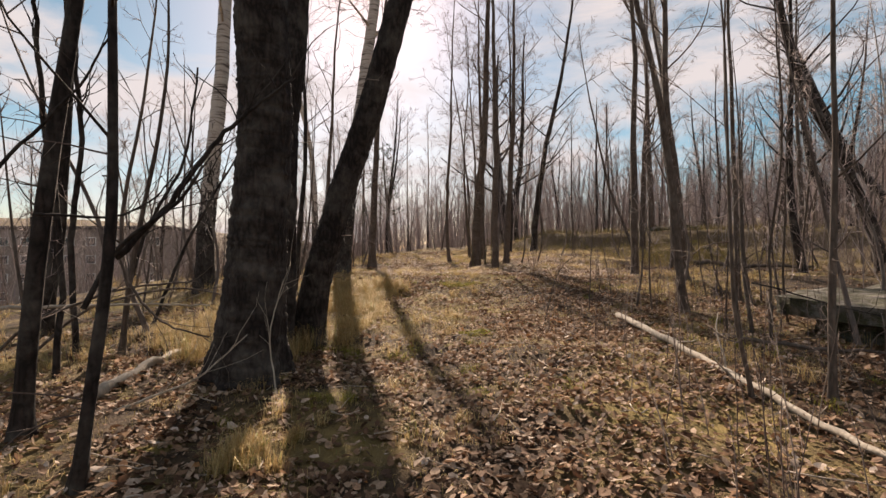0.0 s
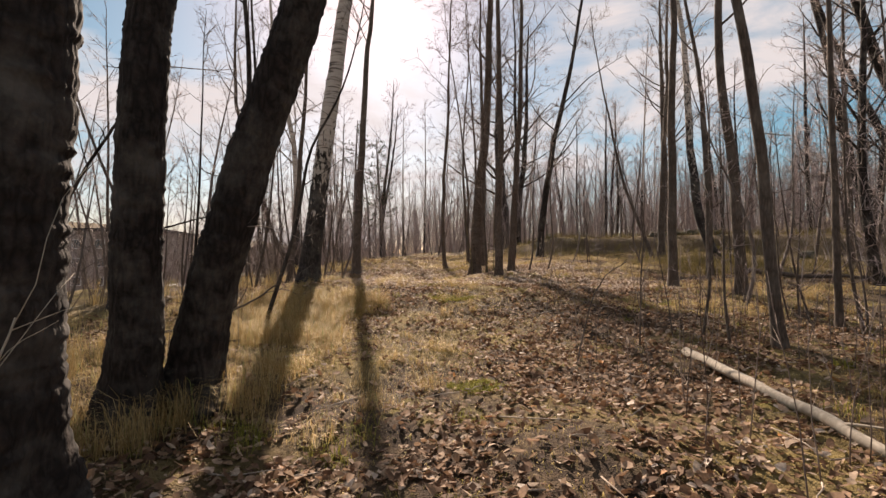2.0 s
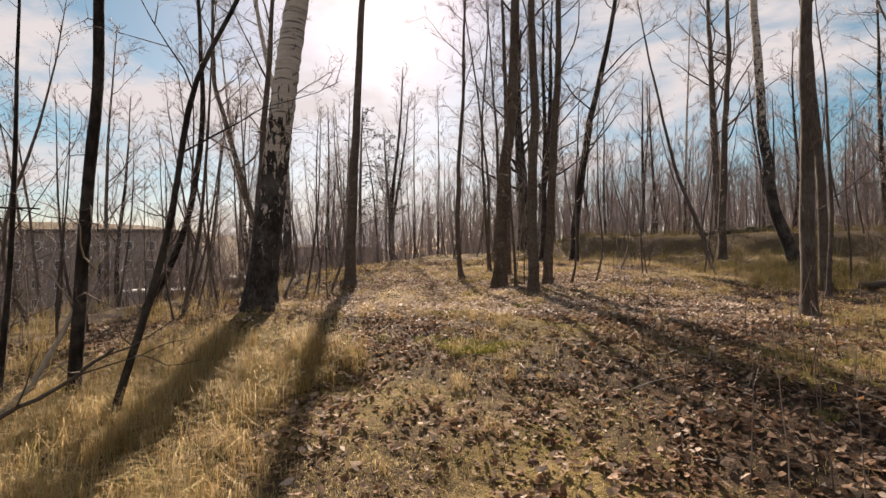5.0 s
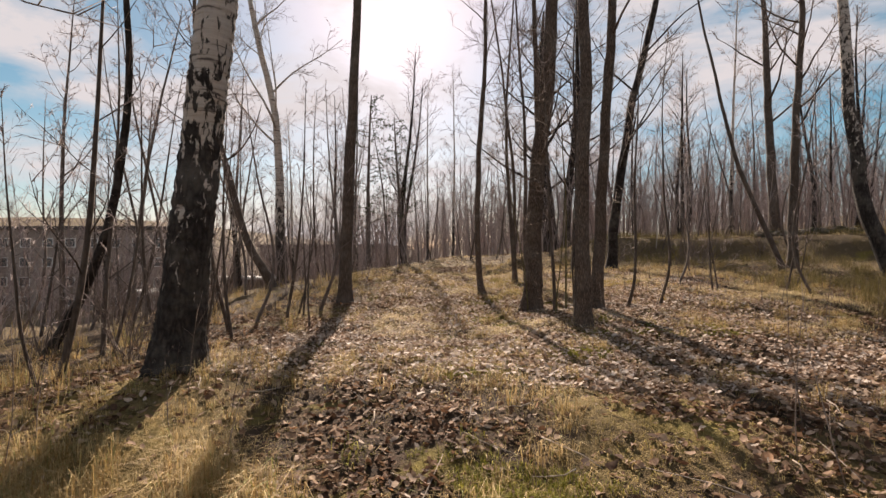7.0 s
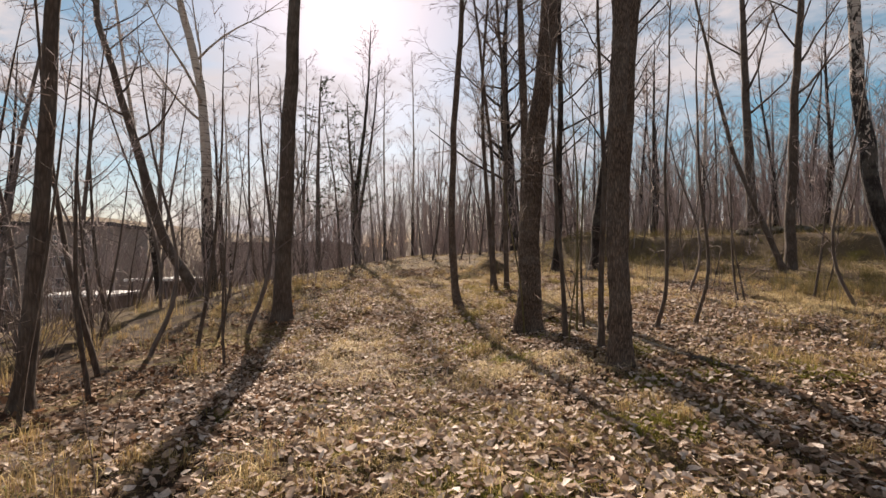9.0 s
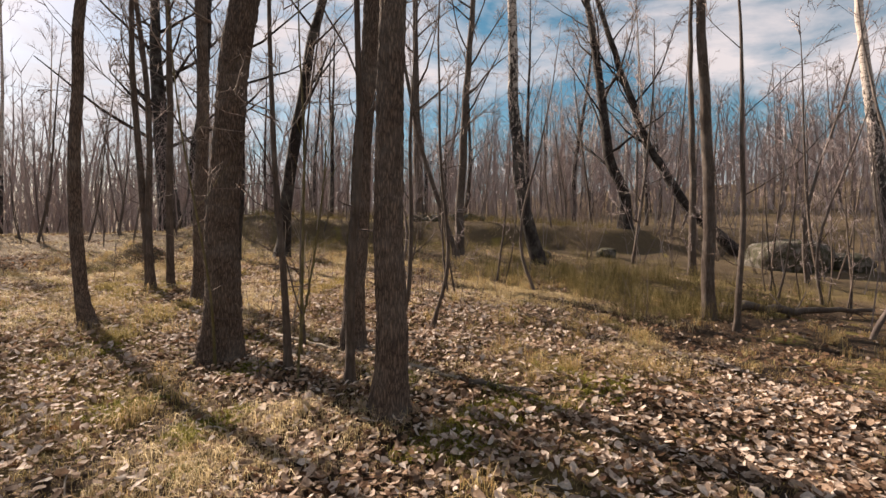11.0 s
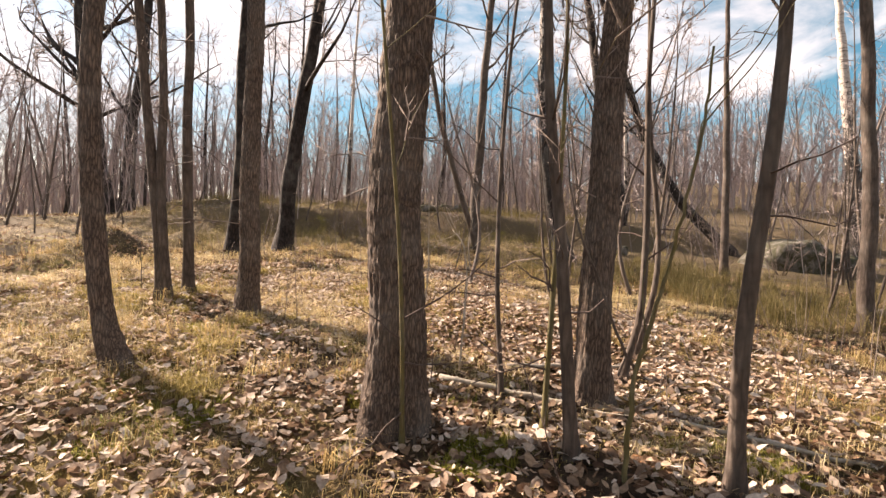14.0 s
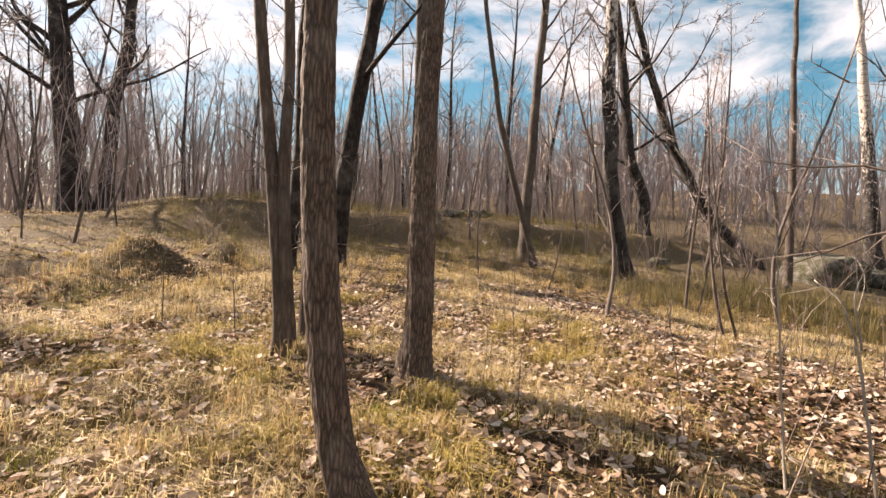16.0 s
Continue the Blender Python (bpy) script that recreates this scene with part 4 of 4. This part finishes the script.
fallen_branch(on_ground([(2.05, 22.5), (2.4, 21.75), (2.6, 21.0), (2.85, 20.3), (3.3, 19.6)], 0.05), 0.020, 75, BARK_PALE, "long pale stick lying behind tree trunks", 2)
fallen_branch(on_ground([(2.6, 22.3), (3.2, 21.7), (3.9, 21.0)], 0.06), 0.018, 76, BARK_PALE, "long pale stick lying on dead leaves", 3)
fallen_branch(on_ground([(2.9, 20.0), (3.5, 19.5), (4.3, 18.9)], 0.04), 0.022, 77, BARK_GREY, "dark stick lying on mossy ground", 1)
fallen_branch([(x, y, z) for x, y, z in ((-0.58, 5.68, 1.15), (-0.45, 5.75, 1.5), (-0.08, 5.8, 1.77), (0.04, 5.81, 1.98))], 0.017, 78, BARK_DARK, "dark bent branch hanging across the undergrowth", 6)
fallen_branch(on_ground([(9.0, 20.8), (10.5, 20.3), (12.2, 19.6)], 0.12), 0.09, 80, BARK_GREY, "grey-brown log lying in dry grass", 4, "fallen_log")
fallen_branch(on_ground([(-3.2, 10.6), (-2.2, 11.0), (-1.3, 11.6)], 0.05), 0.03, 81, BARK_GREY, "grey dead branch lying in dry grass", 4)
fallen_branch(on_ground([(4.6, 9.6), (5.4, 9.0), (6.4, 8.7)], 0.10), 0.03, 82, BARK_GREY, "dead branch lying beside a boulder", 6)

fallen_branch([(-1.35, 6.85, 0.2), (-0.75, 7.1, 0.42), (-0.40, 7.25, 0.78)], 0.012, 87, BARK_PALE, "thin pale dead branch before a thick trunk", 7)
fallen_branch([(-0.15, 7.3, 0.24), (-0.3, 7.45, 0.75), (-0.2, 7.55, 1.25)], 0.009, 88, BARK_PALE, "thin pale twiggy stem before a thick trunk", 8)
fallen_branch([(-2.6, 6.6, 0.15), (-2.2, 6.9, 0.9), (-1.5, 7.1, 1.2), (-0.9, 7.3, 1.25)], 0.016, 89, BARK_GREY, "arching grey dead branch in the undergrowth", 7)
fallen_branch([(-3.4, 8.0, 0.25), (-2.8, 8.3, 0.95), (-1.9, 8.6, 1.15), (-1.2, 8.7, 1.0)], 0.018, 90, BARK_GREY, "arching grey dead branch in the undergrowth", 7)

fallen_branch([(-0.47, 5.78, 1.44), (-0.24, 5.93, 1.77), (0.03, 6.01, 2.21), (0.23, 6.05, 2.40), (0.47, 6.09, 2.58)], 0.02, 201, BARK_DARK, "dark limb reaching across the undergrowth", 7)
fallen_branch([(-0.78, 5.56, 1.68), (-0.51, 5.80, 1.67), (-0.35, 5.92, 1.78), (-0.23, 5.96, 1.96)], 0.009, 202, BARK_DARK, "thin dark branch caught among stems", 5)
fallen_branch([(-0.96, 6.35, 1.60), (-0.85, 6.43, 1.19), (-0.68, 6.53, 0.95), (-0.42, 6.68, 0.84)], 0.012, 203, BARK_GREY, "curved grey dead branch in the undergrowth", 5)
fallen_branch([(-3.06, 7.52, 0.98), (-2.68, 7.89, 0.97), (-2.17, 8.31, 0.96), (-1.58, 8.69, 0.91)], 0.02, 204, BARK_PALE, "pale dead stem lying across the undergrowth", 4)
fallen_branch([(-3.36, 9.52, -0.06), (-3.37, 9.66, 0.99), (-3.18, 9.79, 1.97), (-2.71, 9.97, 2.90), (-2.40, 9.73, 4.24)], 0.035, 205, BARK_DARK, "dark leaning leafless sapling in the undergrowth", 9, "sapling")
fallen_branch([(-3.52, 10.35, 0.33), (-3.21, 10.64, 1.57), (-2.84, 10.80, 2.42), (-2.31, 10.91, 3.37)], 0.03, 206, BARK_DARK, "dark leaning leafless sapling in the undergrowth", 8, "sapling")
fallen_branch([(-2.73, 7.83, 0.11), (-2.79, 7.94, 1.52), (-2.80, 7.68, 2.96), (-2.62, 7.39, 3.96), (-2.43, 7.11, 4.64)], 0.035, 207, BARK_DARK, "slim dark leafless sapling in the undergrowth", 10, "sapling")
fallen_branch([(-3.25, 8.71, 0.05), (-3.43, 8.71, 1.75), (-3.22, 8.69, 2.93), (-3.01, 8.23, 4.44), (-2.65, 7.85, 5.44)], 0.04, 208, BARK_DARK, "slim dark leafless sapling in the undergrowth", 10, "sapling")
fallen_branch([(-1.59, 5.98, 1.91), (-1.31, 6.17, 2.38), (-1.06, 6.26, 2.74), (-0.88, 6.24, 3.09)], 0.014, 209, BARK_DARK, "thin dark branch caught among stems", 6)
fallen_branch([(5.00, 9.46, 1.14), (5.25, 9.32, 1.07), (5.65, 9.06, 0.90), (6.03, 8.78, 0.79)], 0.012, 210, BARK_DARK, "thin dark branch hanging before a rock slab", 5)
fallen_branch([(5.07, 9.46, -0.18), (4.93, 9.67, 0.55), (4.88, 9.72, 2.02), (4.68, 9.34, 3.95), (4.47, 8.80, 5.17)], 0.022, 211, BARK_GREY, "thin crooked leafless sapling in dead leaves", 9, "sapling")
fallen_branch([(5.45, 9.86, -0.06), (5.50, 9.99, 1.50), (5.60, 9.75, 2.97), (5.28, 9.33, 4.63)], 0.022, 212, BARK_GREY, "thin crooked leafless sapling in dead leaves", 8, "sapling")
fallen_branch([(-2.30, 11.42, 1.93), (-2.03, 11.70, 2.07), (-1.78, 11.92, 2.17), (-1.50, 12.15, 2.18)], 0.012, 213, BARK_DARK, "thin dark branch arching from the verge", 3)
fallen_branch([(2.66, 11.31, 0.33), (2.88, 11.45, 1.13), (3.04, 11.41, 1.40), (3.25, 11.31, 1.54)], 0.01, 214, BARK_GREY, "thin grey-brown seedling stem bent over", 4, "sapling")
fallen_branch([(3.51, 11.80, 0.54), (3.57, 11.92, 1.30), (3.62, 11.88, 2.02), (3.52, 11.87, 2.51)], 0.011, 215, BARK_GREY, "thin grey-brown seedling stem in dead leaves", 7, "sapling")
fallen_branch([(3.94, 11.92, 0.63), (3.92, 12.04, 1.12), (3.81, 12.14, 1.87)], 0.01, 216, BARK_GREY, "thin grey-brown seedling stem in dead leaves", 6, "sapling")
fallen_branch([(2.03, 22.78, 1.33), (2.24, 22.87, 2.03), (2.28, 22.93, 2.71)], 0.008, 217, BARK_PALE, "thin pale seedling stem in dry leaves", 5, "sapling")
fallen_branch([(2.19, 22.44, 1.41), (2.38, 22.55, 2.13), (2.40, 22.64, 2.39), (2.40, 22.76, 2.48)], 0.009, 218, BARK_PALE, "pale forked seedling bent over at its top", 3, "sapling")
fallen_branch([(2.38, 22.54, 2.13), (2.41, 22.59, 2.41), (2.41, 22.54, 2.58)], 0.006, 219, BARK_PALE, "thin pale seedling stem in dry leaves", 2, "sapling")
fallen_branch([(2.11, 23.24, 1.18), (2.28, 23.39, 1.77), (2.34, 23.52, 2.32)], 0.006, 220, BARK_GREY, "thin brown seedling stem in dry leaves", 6, "sapling")
fallen_branch([(0.55, 27.16, 1.00), (0.60, 27.34, 1.77), (0.62, 27.41, 2.44)], 0.008, 221, BARK_GREY, "thin brown seedling stem in dry grass", 6, "sapling")
fallen_branch([(0.99, 26.53, 0.99), (1.00, 26.75, 1.77), (1.00, 26.82, 2.27)], 0.008, 222, BARK_GREY, "thin brown seedling stem in dry grass", 6, "sapling")
fallen_branch([(5.52, 24.60, 1.15), (5.62, 24.37, 1.31), (5.70, 24.17, 1.46)], 0.02, 223, BARK_GREY, "short dead branch lying in dead leaves", 2)
fallen_branch([(1.75, 20.91, 1.02), (1.76, 20.91, 1.47), (1.80, 20.90, 1.82), (1.82, 20.86, 1.98), (1.84, 20.80, 2.25), (1.87, 20.73, 2.61), (1.89, 20.67, 2.94), (1.90, 20.65, 3.30)], 0.014, 224, BARK_OLIVE, "forked sapling stem with yellow-olive bark", 5, "sapling")
fallen_branch([(1.80, 20.90, 1.82), (1.76, 20.97, 1.96), (1.72, 21.05, 2.23), (1.68, 21.13, 2.42), (1.64, 21.19, 2.69), (1.63, 21.21, 2.99)], 0.008, 225, BARK_GREY, "thin arching branch beside a forked sapling", 4)


def small_sticks(count, seed):
    rng = np.random.default_rng(seed)
    sh = Shape()
    for _ in range(count):
        x, y, az, ln = rng.uniform(-3, 6.5), rng.uniform(3, 29), rng.uniform(0, 6.28), rng.uniform(0.12, 0.6)
        pts = [(x + ln * k * math.cos(az) + rng.normal(0, 0.01), y + ln * k * math.sin(az) + rng.normal(0, 0.01)) for k in (0, 0.33, 0.66, 1)]
        sh.tube([(a, b, gz(a, b) + rng.uniform(0.015, 0.05)) for a, b in pts], np.linspace(0.006, 0.002, 4), 4)
    return tagged(new("fallen_twigs", sh.mesh("fallen_twigs", PALE_TWIG)), "small pale twigs scattered on dead leaves", "twigs", kind="stuff")


small_sticks(420, 83)


def dry_stalks(count, seed, xr, yr, hi):
    """Upright weed stalks and seedling stems."""
    rng = np.random.default_rng(seed)
    sh = Shape()
    for _ in range(count):
        x, y = rng.uniform(*xr), rng.uniform(*yr)
        if y < 22.5 and abs(x - np.interp(y, (3, 8, 13, 18, 22.5), (1.6, 1.5, 0.9, 0.15, -1.0))) < 0.9:
            continue
        line = bent(rng, (x, y, gz(x, y) - 0.02), (rng.normal(0, 0.1), rng.normal(0, 0.1), 1), hi * rng.uniform(0.4, 1.0), 6, 0.06, 0.02)
        sh.tube(line, np.linspace(0.0045, 0.0015, 6), 4)
        sprays(rng, sh, line, 0.28, 0.002, int(rng.integers(2, 7)), 0)
    return tagged(new("dry_stalks", sh.mesh("dry_stalks", TWIG)), "thin upright brown weed stalks and seedlings", "stalks", kind="stuff")


dry_stalks(260, 84, (2.6, 7.5), (5, 16), 1.3)
dry_stalks(120, 85, (1.5, 8.0), (20, 29), 1.0)
dry_stalks(110, 86, (-5.0, -0.8), (8, 24), 1.1)


def stone_material():
    m, n, l, b = material("lichened_granite", 0.9, 0.2)
    co = n.new("ShaderNodeTexCoord")
    t = node(n, "ShaderNodeTexNoise", Scale=4.0, Detail=8.0, Roughness=0.7)
    s = node(n, "ShaderNodeTexNoise", Scale=45.0, Detail=4.0)
    for k in (t, s):
        l.new(co.outputs["Object"], k.inputs["Vector"])
    r = ramp(n, [(0.36, (0.03, 0.028, 0.022)), (0.47, (0.06, 0.058, 0.032)), (0.55, (0.11, 0.10, 0.085)), (0.66, (0.20, 0.185, 0.16)), (0.74, (0.075, 0.08, 0.032))])
    l.new(t.outputs["Fac"], r.inputs["Fac"])
    l.new(r.outputs["Color"], b.inputs["Base Color"])
    relief(n, l, b, s.outputs["Fac"], 0.6, 0.03)
    return m


STONE = stone_material()


def boulder(x, y, sx, sy, sz, seed, label, sink=0.25, mat=None, name="boulder"):
    bm = bmesh.new()
    bmesh.ops.create_icosphere(bm, subdivisions=4, radius=1.0)
    o = seed * 7.3
    for v in bm.verts:
        p = v.co.copy()
        k = 1 + 0.22 * noise.noise(p * 1.3 + Vector((o, 0, 0))) + 0.10 * noise.noise(p * 3.1 + Vector((0, o, 0))) + 0.04 * noise.noise(p * 8 + Vector((0, 0, o)))
        p = p * k
        p.z = min(p.z, 0.72 + 0.1 * noise.noise(p * 2 + Vector((o, o, 0))))
        v.co = Vector((p.x * sx, p.y * sy, p.z * sz))
    me = bpy.data.meshes.new(name)
    bm.to_mesh(me)
    bm.free()
    me.polygons.foreach_set("use_smooth", [True] * len(me.polygons))
    me.materials.append(mat or STONE)
    ob = new(name, me)
    ob.location, ob.rotation_euler = (x, y, gz(x, y) + sz * (1 - 2 * sink) * 0.5), (0.05, 0.08, seed)
    return tagged(ob, label, "mound" if mat else "rock")




def slab_rock(x, y, sx, sy, top, turn, seed, label):
    """A flat slab that juts out over a hollow underside."""
    bm = bmesh.new()
    bmesh.ops.create_cube(bm, size=2.0)
    bmesh.ops.subdivide_edges(bm, edges=bm.edges[:], cuts=15, use_grid_fill=True)
    o = Vector((seed * 3.1, seed * 5.7, seed))
    for v in bm.verts:
        p = v.co.copy()
        round_ = 1 - 0.10 * (p.x * p.x * p.y * p.y)
        q = Vector((p.x * round_ * sx, p.y * round_ * sy, (p.z + 1) * 0.5 * (top + 0.25) - 0.25))
        under = min(1, max(0, (top - 0.24 + 0.06 * noise.noise(q * 2 + o) - q.z) / 0.07))
        q.x, q.y = q.x * (1 - 0.3 * under), q.y * (1 - 0.38 * under)
        k = 0.16 * noise.noise(q * 1.4 + o) + 0.05 * noise.noise(q * 5 + o) + 0.02 * noise.noise(q * 14 + o)
        v.co = q + Vector((p.x, p.y, 0.45 * p.z)) * k
    me = bpy.data.meshes.new("rock_slab")
    bm.to_mesh(me)
    bm.free()
    me.materials.append(STONE)
    ob = new("rock_slab", me)
    ob.location, ob.rotation_euler = (x, y, gz(x, y)), (0.03, -0.05, turn)
    return tagged(ob, label, "rock")


slab_rock(7.25, 10.25, 1.25, 0.95, 0.52, 0.35, 3, "flat grey rock slab overhanging a dark hollow")
boulder(20.8, 24.1, 1.7, 1.3, 1.0, 3, "large grey boulder with dark mossy side")
boulder(22.9, 22.9, 0.9, 0.7, 0.6, 4, "grey boulder beside a larger one")
boulder(15.6, 28.0, 0.35, 0.3, 0.3, 5, "small dark stone in dry grass")
boulder(12.9, 28.6, 0.25, 0.3, 0.2, 6, "small dark stone in dry grass")
for k in range(9):
    boulder(11.4 + 0.42 * k, 34.6 + 0.25 * math.sin(k * 2.3), 0.28 + 0.06 * (k % 3), 0.25, 0.2 + 0.05 * (k % 2), 20 + k, "grey stone in a low tumbled wall", 0.1)


def pine(seed, height):
    rng = np.random.default_rng(seed)
    root = new("pine_tree")
    line = bent(rng, (0, 0, -0.2), (0, 0, 1), height, 12, 0.02, 0.03)
    sh = Shape()
    sh.tube(line, np.linspace(0.15, 0.03, 12), 8, 0.05)
    part("trunk", sh.mesh("trunk", BARK_FAR), root)
    pv, pf, base = [], [], 0
    for i in range(34):
        u = 0.28 + 0.71 * i / 34
        p, w = at_along(line, u)
        az, ln = rng.uniform(0, 6.28), (1.9 - 1.5 * u) * rng.uniform(0.6, 1.2) + 0.3
        lp = bent(rng, p, (math.cos(az), math.sin(az), 0.15), ln, 6, 0.12, 0.05)
        li = Shape()
        li.tube(lp, np.linspace(0.025, 0.006, 6), 4)
        part("limb", li.mesh("limb", BARK_FAR), root)
        for _ in range(12):
            q, _w = at_along(lp, rng.uniform(0.35, 1))
            q = q + rng.normal(0, 0.12, 3)
            d = rng.normal(0, 1, (26, 3)) + np.array((0, 0, 0.5))
            d = d / np.linalg.norm(d, axis=1)[:, None] * rng.uniform(0.06, 0.14, (26, 1))
            s = np.cross(d, rng.normal(0, 1, 3))
            s = s / (np.linalg.norm(s, axis=1)[:, None] + 1e-9) * 0.006
            pv.append(np.stack([q - s, q + s, q + d], 1).reshape(-1, 3))
            pf.append(base + np.arange(78).reshape(26, 3))
            base += 78
    tagged(part("needles", sheet("needles", np.concatenate(pv), np.concatenate(pf), NEEDLE), root, "sparse dark green pine needles"), kind="stuff")
    return tagged(root, "sparse green pine standing among bare trees", "pine tree", "pines")


pine_a, pine_b = pine(91, 10.5), pine(92, 9.0)
pine_a.location, pine_b.location = (-7.2, 39.0, gz(-7.2, 39.0)), (-5.4, 40.5, gz(-5.4, 40.5))
for x, y, k in ((40.3, 58.9, 1.0), (46.5, 52.1, 2.0), (37.6, 61.5, 3.0)):
    copy_thing(pine_b, Matrix.Translation((x, y, gz(x, y))) @ Matrix.Rotation(k, 4, "Z"))


def plaster(name, colour):
    m, n, l, b = material(name, 0.85, 0.2)
    co = n.new("ShaderNodeTexCoord")
    t = node(n, "ShaderNodeTexNoise", Scale=0.7, Detail=6.0)
    l.new(co.outputs["Object"], t.inputs["Vector"])
    r = ramp(n, [(0.3, tuple(0.75 * c for c in colour)), (0.7, colour)])
    l.new(t.outputs["Fac"], r.inputs["Fac"])
    l.new(r.outputs["Color"], b.inputs["Base Color"])
    return m


WALL, ROOF, WHITE = plaster("grey_brown_render", (0.30, 0.25, 0.22)), plaster("dark_roof_felt", (0.10, 0.085, 0.08)), plaster("white_sheet_roof", (0.75, 0.75, 0.74))
PANE = material("window_glass", 0.1, 0.6)[0]
PANE.node_tree.nodes["Principled BSDF"].inputs["Base Color"].default_value = (0.04, 0.05, 0.06, 1)


def block(cx, cy, cz, sx, sy, sz):
    v = [(cx + a * sx / 2, cy + b * sy / 2, cz + c * sz / 2) for a in (-1, 1) for b in (-1, 1) for c in (-1, 1)]
    return v, [(0, 1, 3, 2), (4, 6, 7, 5), (0, 4, 5, 1), (2, 3, 7, 6), (0, 2, 6, 4), (1, 5, 7, 3)]


BOX_MESHES = {}


def box(name, cx, cy, cz, sx, sy, sz, mat, parent, label=""):
    key = (name, sx, sy, sz)
    if key not in BOX_MESHES:
        v, f = block(0, 0, 0, sx, sy, sz)
        BOX_MESHES[key] = mesh_from(name, v, f, mat)
    ob = part(name, BOX_MESHES[key], parent, label)
    ob.location = (cx, cy, cz)
    return ob


def apartment_building(x, y, turn, length, floors, label):
    """A long block of flats with window rows on the side that faces the wood."""
    root = new("apartment_building")
    h, deep = floors * 2.8 + 0.6, 11.0
    box("wall", 0, deep / 2, h / 2 - 1.0, length, deep, h + 2.0, WALL, root)
    box("roof", 0, deep / 2, h + 0.25, length + 0.8, deep + 0.8, 0.5, ROOF, root, "dark flat roof")
    for f in range(floors):
        for k in range(int(length / 3.2)):
            wx, wz = -length / 2 + 1.9 + k * 3.2, 1.5 + f * 2.8
            win = box("window", wx, -0.03, wz, 1.5, 0.10, 1.35, WHITE, root)
            box("pane", 0, -0.055, 0, 1.3, 0.02, 1.15, PANE, win)
    root.location, root.rotation_euler = (x, y, gz(x, y) - 0.2), (0, 0, turn)
    return tagged(root, label, "building")


apartment_building(-62, 74, radians(9), 30, 4, "long grey-brown apartment block down in the valley")
apartment_building(-98, 50, radians(42), 34, 4, "grey-brown apartment block beyond the bare trees")
apartment_building(-34, 98, radians(4), 24, 3, "low grey-brown apartment block beyond the wood")


def carport(x, y, turn):
    root = new("carport")
    for sx in (-2.4, 0.0, 2.4):
        for sy in (-2.2, 2.2):
            box("post", sx, sy, 0.9, 0.12, 0.12, 2.4, ROOF, root)
    box("roof", 0, 0, 2.2, 5.6, 5.2, 0.18, WHITE, root, "white sheet-metal roof")
    box("back_wall", 0, 2.3, 0.9, 5.2, 0.1, 2.4, WALL, root)
    root.location, root.rotation_euler = (x, y, gz(x, y)), (0, 0, turn)
    return tagged(root, "carport with a pale sheet-metal roof", "carport")


carport(-23.5, 53.5, radians(10))
carport(-29.5, 52.0, radians(10))


def brush(count, seed, xr, yr):
    """Thickets of thin stems among the trees, past counting."""
    rng = np.random.default_rng(seed)
    x, y = rng.uniform(*xr, count * 4), rng.uniform(*yr, count * 4)
    open_ = ((-3.0 < x) & (x < 6.5) & (y < 40)) | ((6 <= x) & (x < 9.5) & (13 < y) & (y < 30)) | ((-7 < x) & (x <= -3) & (y < 24)) | ((4 < x) & (x < 14) & (20 < y) & (y < 33))
    d = np.hypot(x - 0.5, y - 16)
    keep = ~open_ & (d > 9) & (rng.uniform(0, 1, len(x)) < 0.35 + 0.65 * (vnoise(x * 0.12, y * 0.12, 44) > -0.2))
    x, y, d = x[keep][:count], y[keep][:count], d[keep][:count]
    n, sh = len(x), Shape()
    tall = rng.uniform(1.5, 5.0, n) * np.where(d < 25, 1.0, 1.35)
    way = np.stack([rng.normal(0, 0.18, n), rng.normal(0, 0.18, n), np.ones(n)], 1)
    stems = bents(rng, np.stack([x, y, ground_z(x, y) - 0.03], 1), way, tall, 5, 0.1, 0.02)
    thick = np.where(d < 25, 0.012, 0.018)
    sh.twigs(stems, thick, thick * 0.4)
    p, w, u = offshoots(rng, stems, 13, 0.15)
    twigs = bents(rng, p, w + (0, 0, 0.3), np.repeat(tall, 13) * rng.uniform(0.1, 0.32, len(p)), 2, 0.1, 0.05)
    sh.twigs(twigs, np.repeat(thick, 13) * 0.45, 0.002)
    # stems coloured pale to stand for hazy light in the thicket
    return tagged(new("brushwood", sh.mesh("brushwood", HAZED_TWIG, False)), "dense leafless brushwood under the trees", "brushwood", kind="stuff")


brush(2300, 95, (6, 66), (0, 78))
brush(1500, 96, (-26, 6), (4, 66))
scatter(thin, 16, (3.6, 7.5), (8, 17), 0.5, 0.95, lambda x, y: abs(x - 3.8) > 0.4)
scatter(thin, 24, (-7.5, -2.6), (7, 24), 0.5, 0.9, lambda x, y: True)
scatter(shrubs, 9, (-7, -2.6), (4, 9), 0.6, 0.9, lambda x, y: True)
scatter(shrubs, 8, (-8, -4), (15, 24), 0.6, 0.9, lambda x, y: True)
scatter(thin, 9, (-3, 6), (33, 40), 0.7, 1.1, lambda x, y: True)
scatter(shrubs, 10, (3, 14), (31, 37), 0.7, 1.0, lambda x, y: True)
scatter(thin, 8, (4.5, 8), (22, 29), 0.5, 0.8, lambda x, y: True)
scatter(thin, 13, (9, 14), (18.5, 22), 0.6, 1.0, lambda x, y: True)
scatter(thin, 12, (-6.5, -3.2), (16, 23.5), 0.7, 1.1, lambda x, y: True)
scatter(shrubs, 5, (-6.5, -3.6), (15.5, 21), 0.6, 0.9, lambda x, y: True)


for k, ob in enumerate(protos + thin + shrubs):
    ob.location = (30 + 2.1 * k, -14, gz(30 + 2.1 * k, -14))
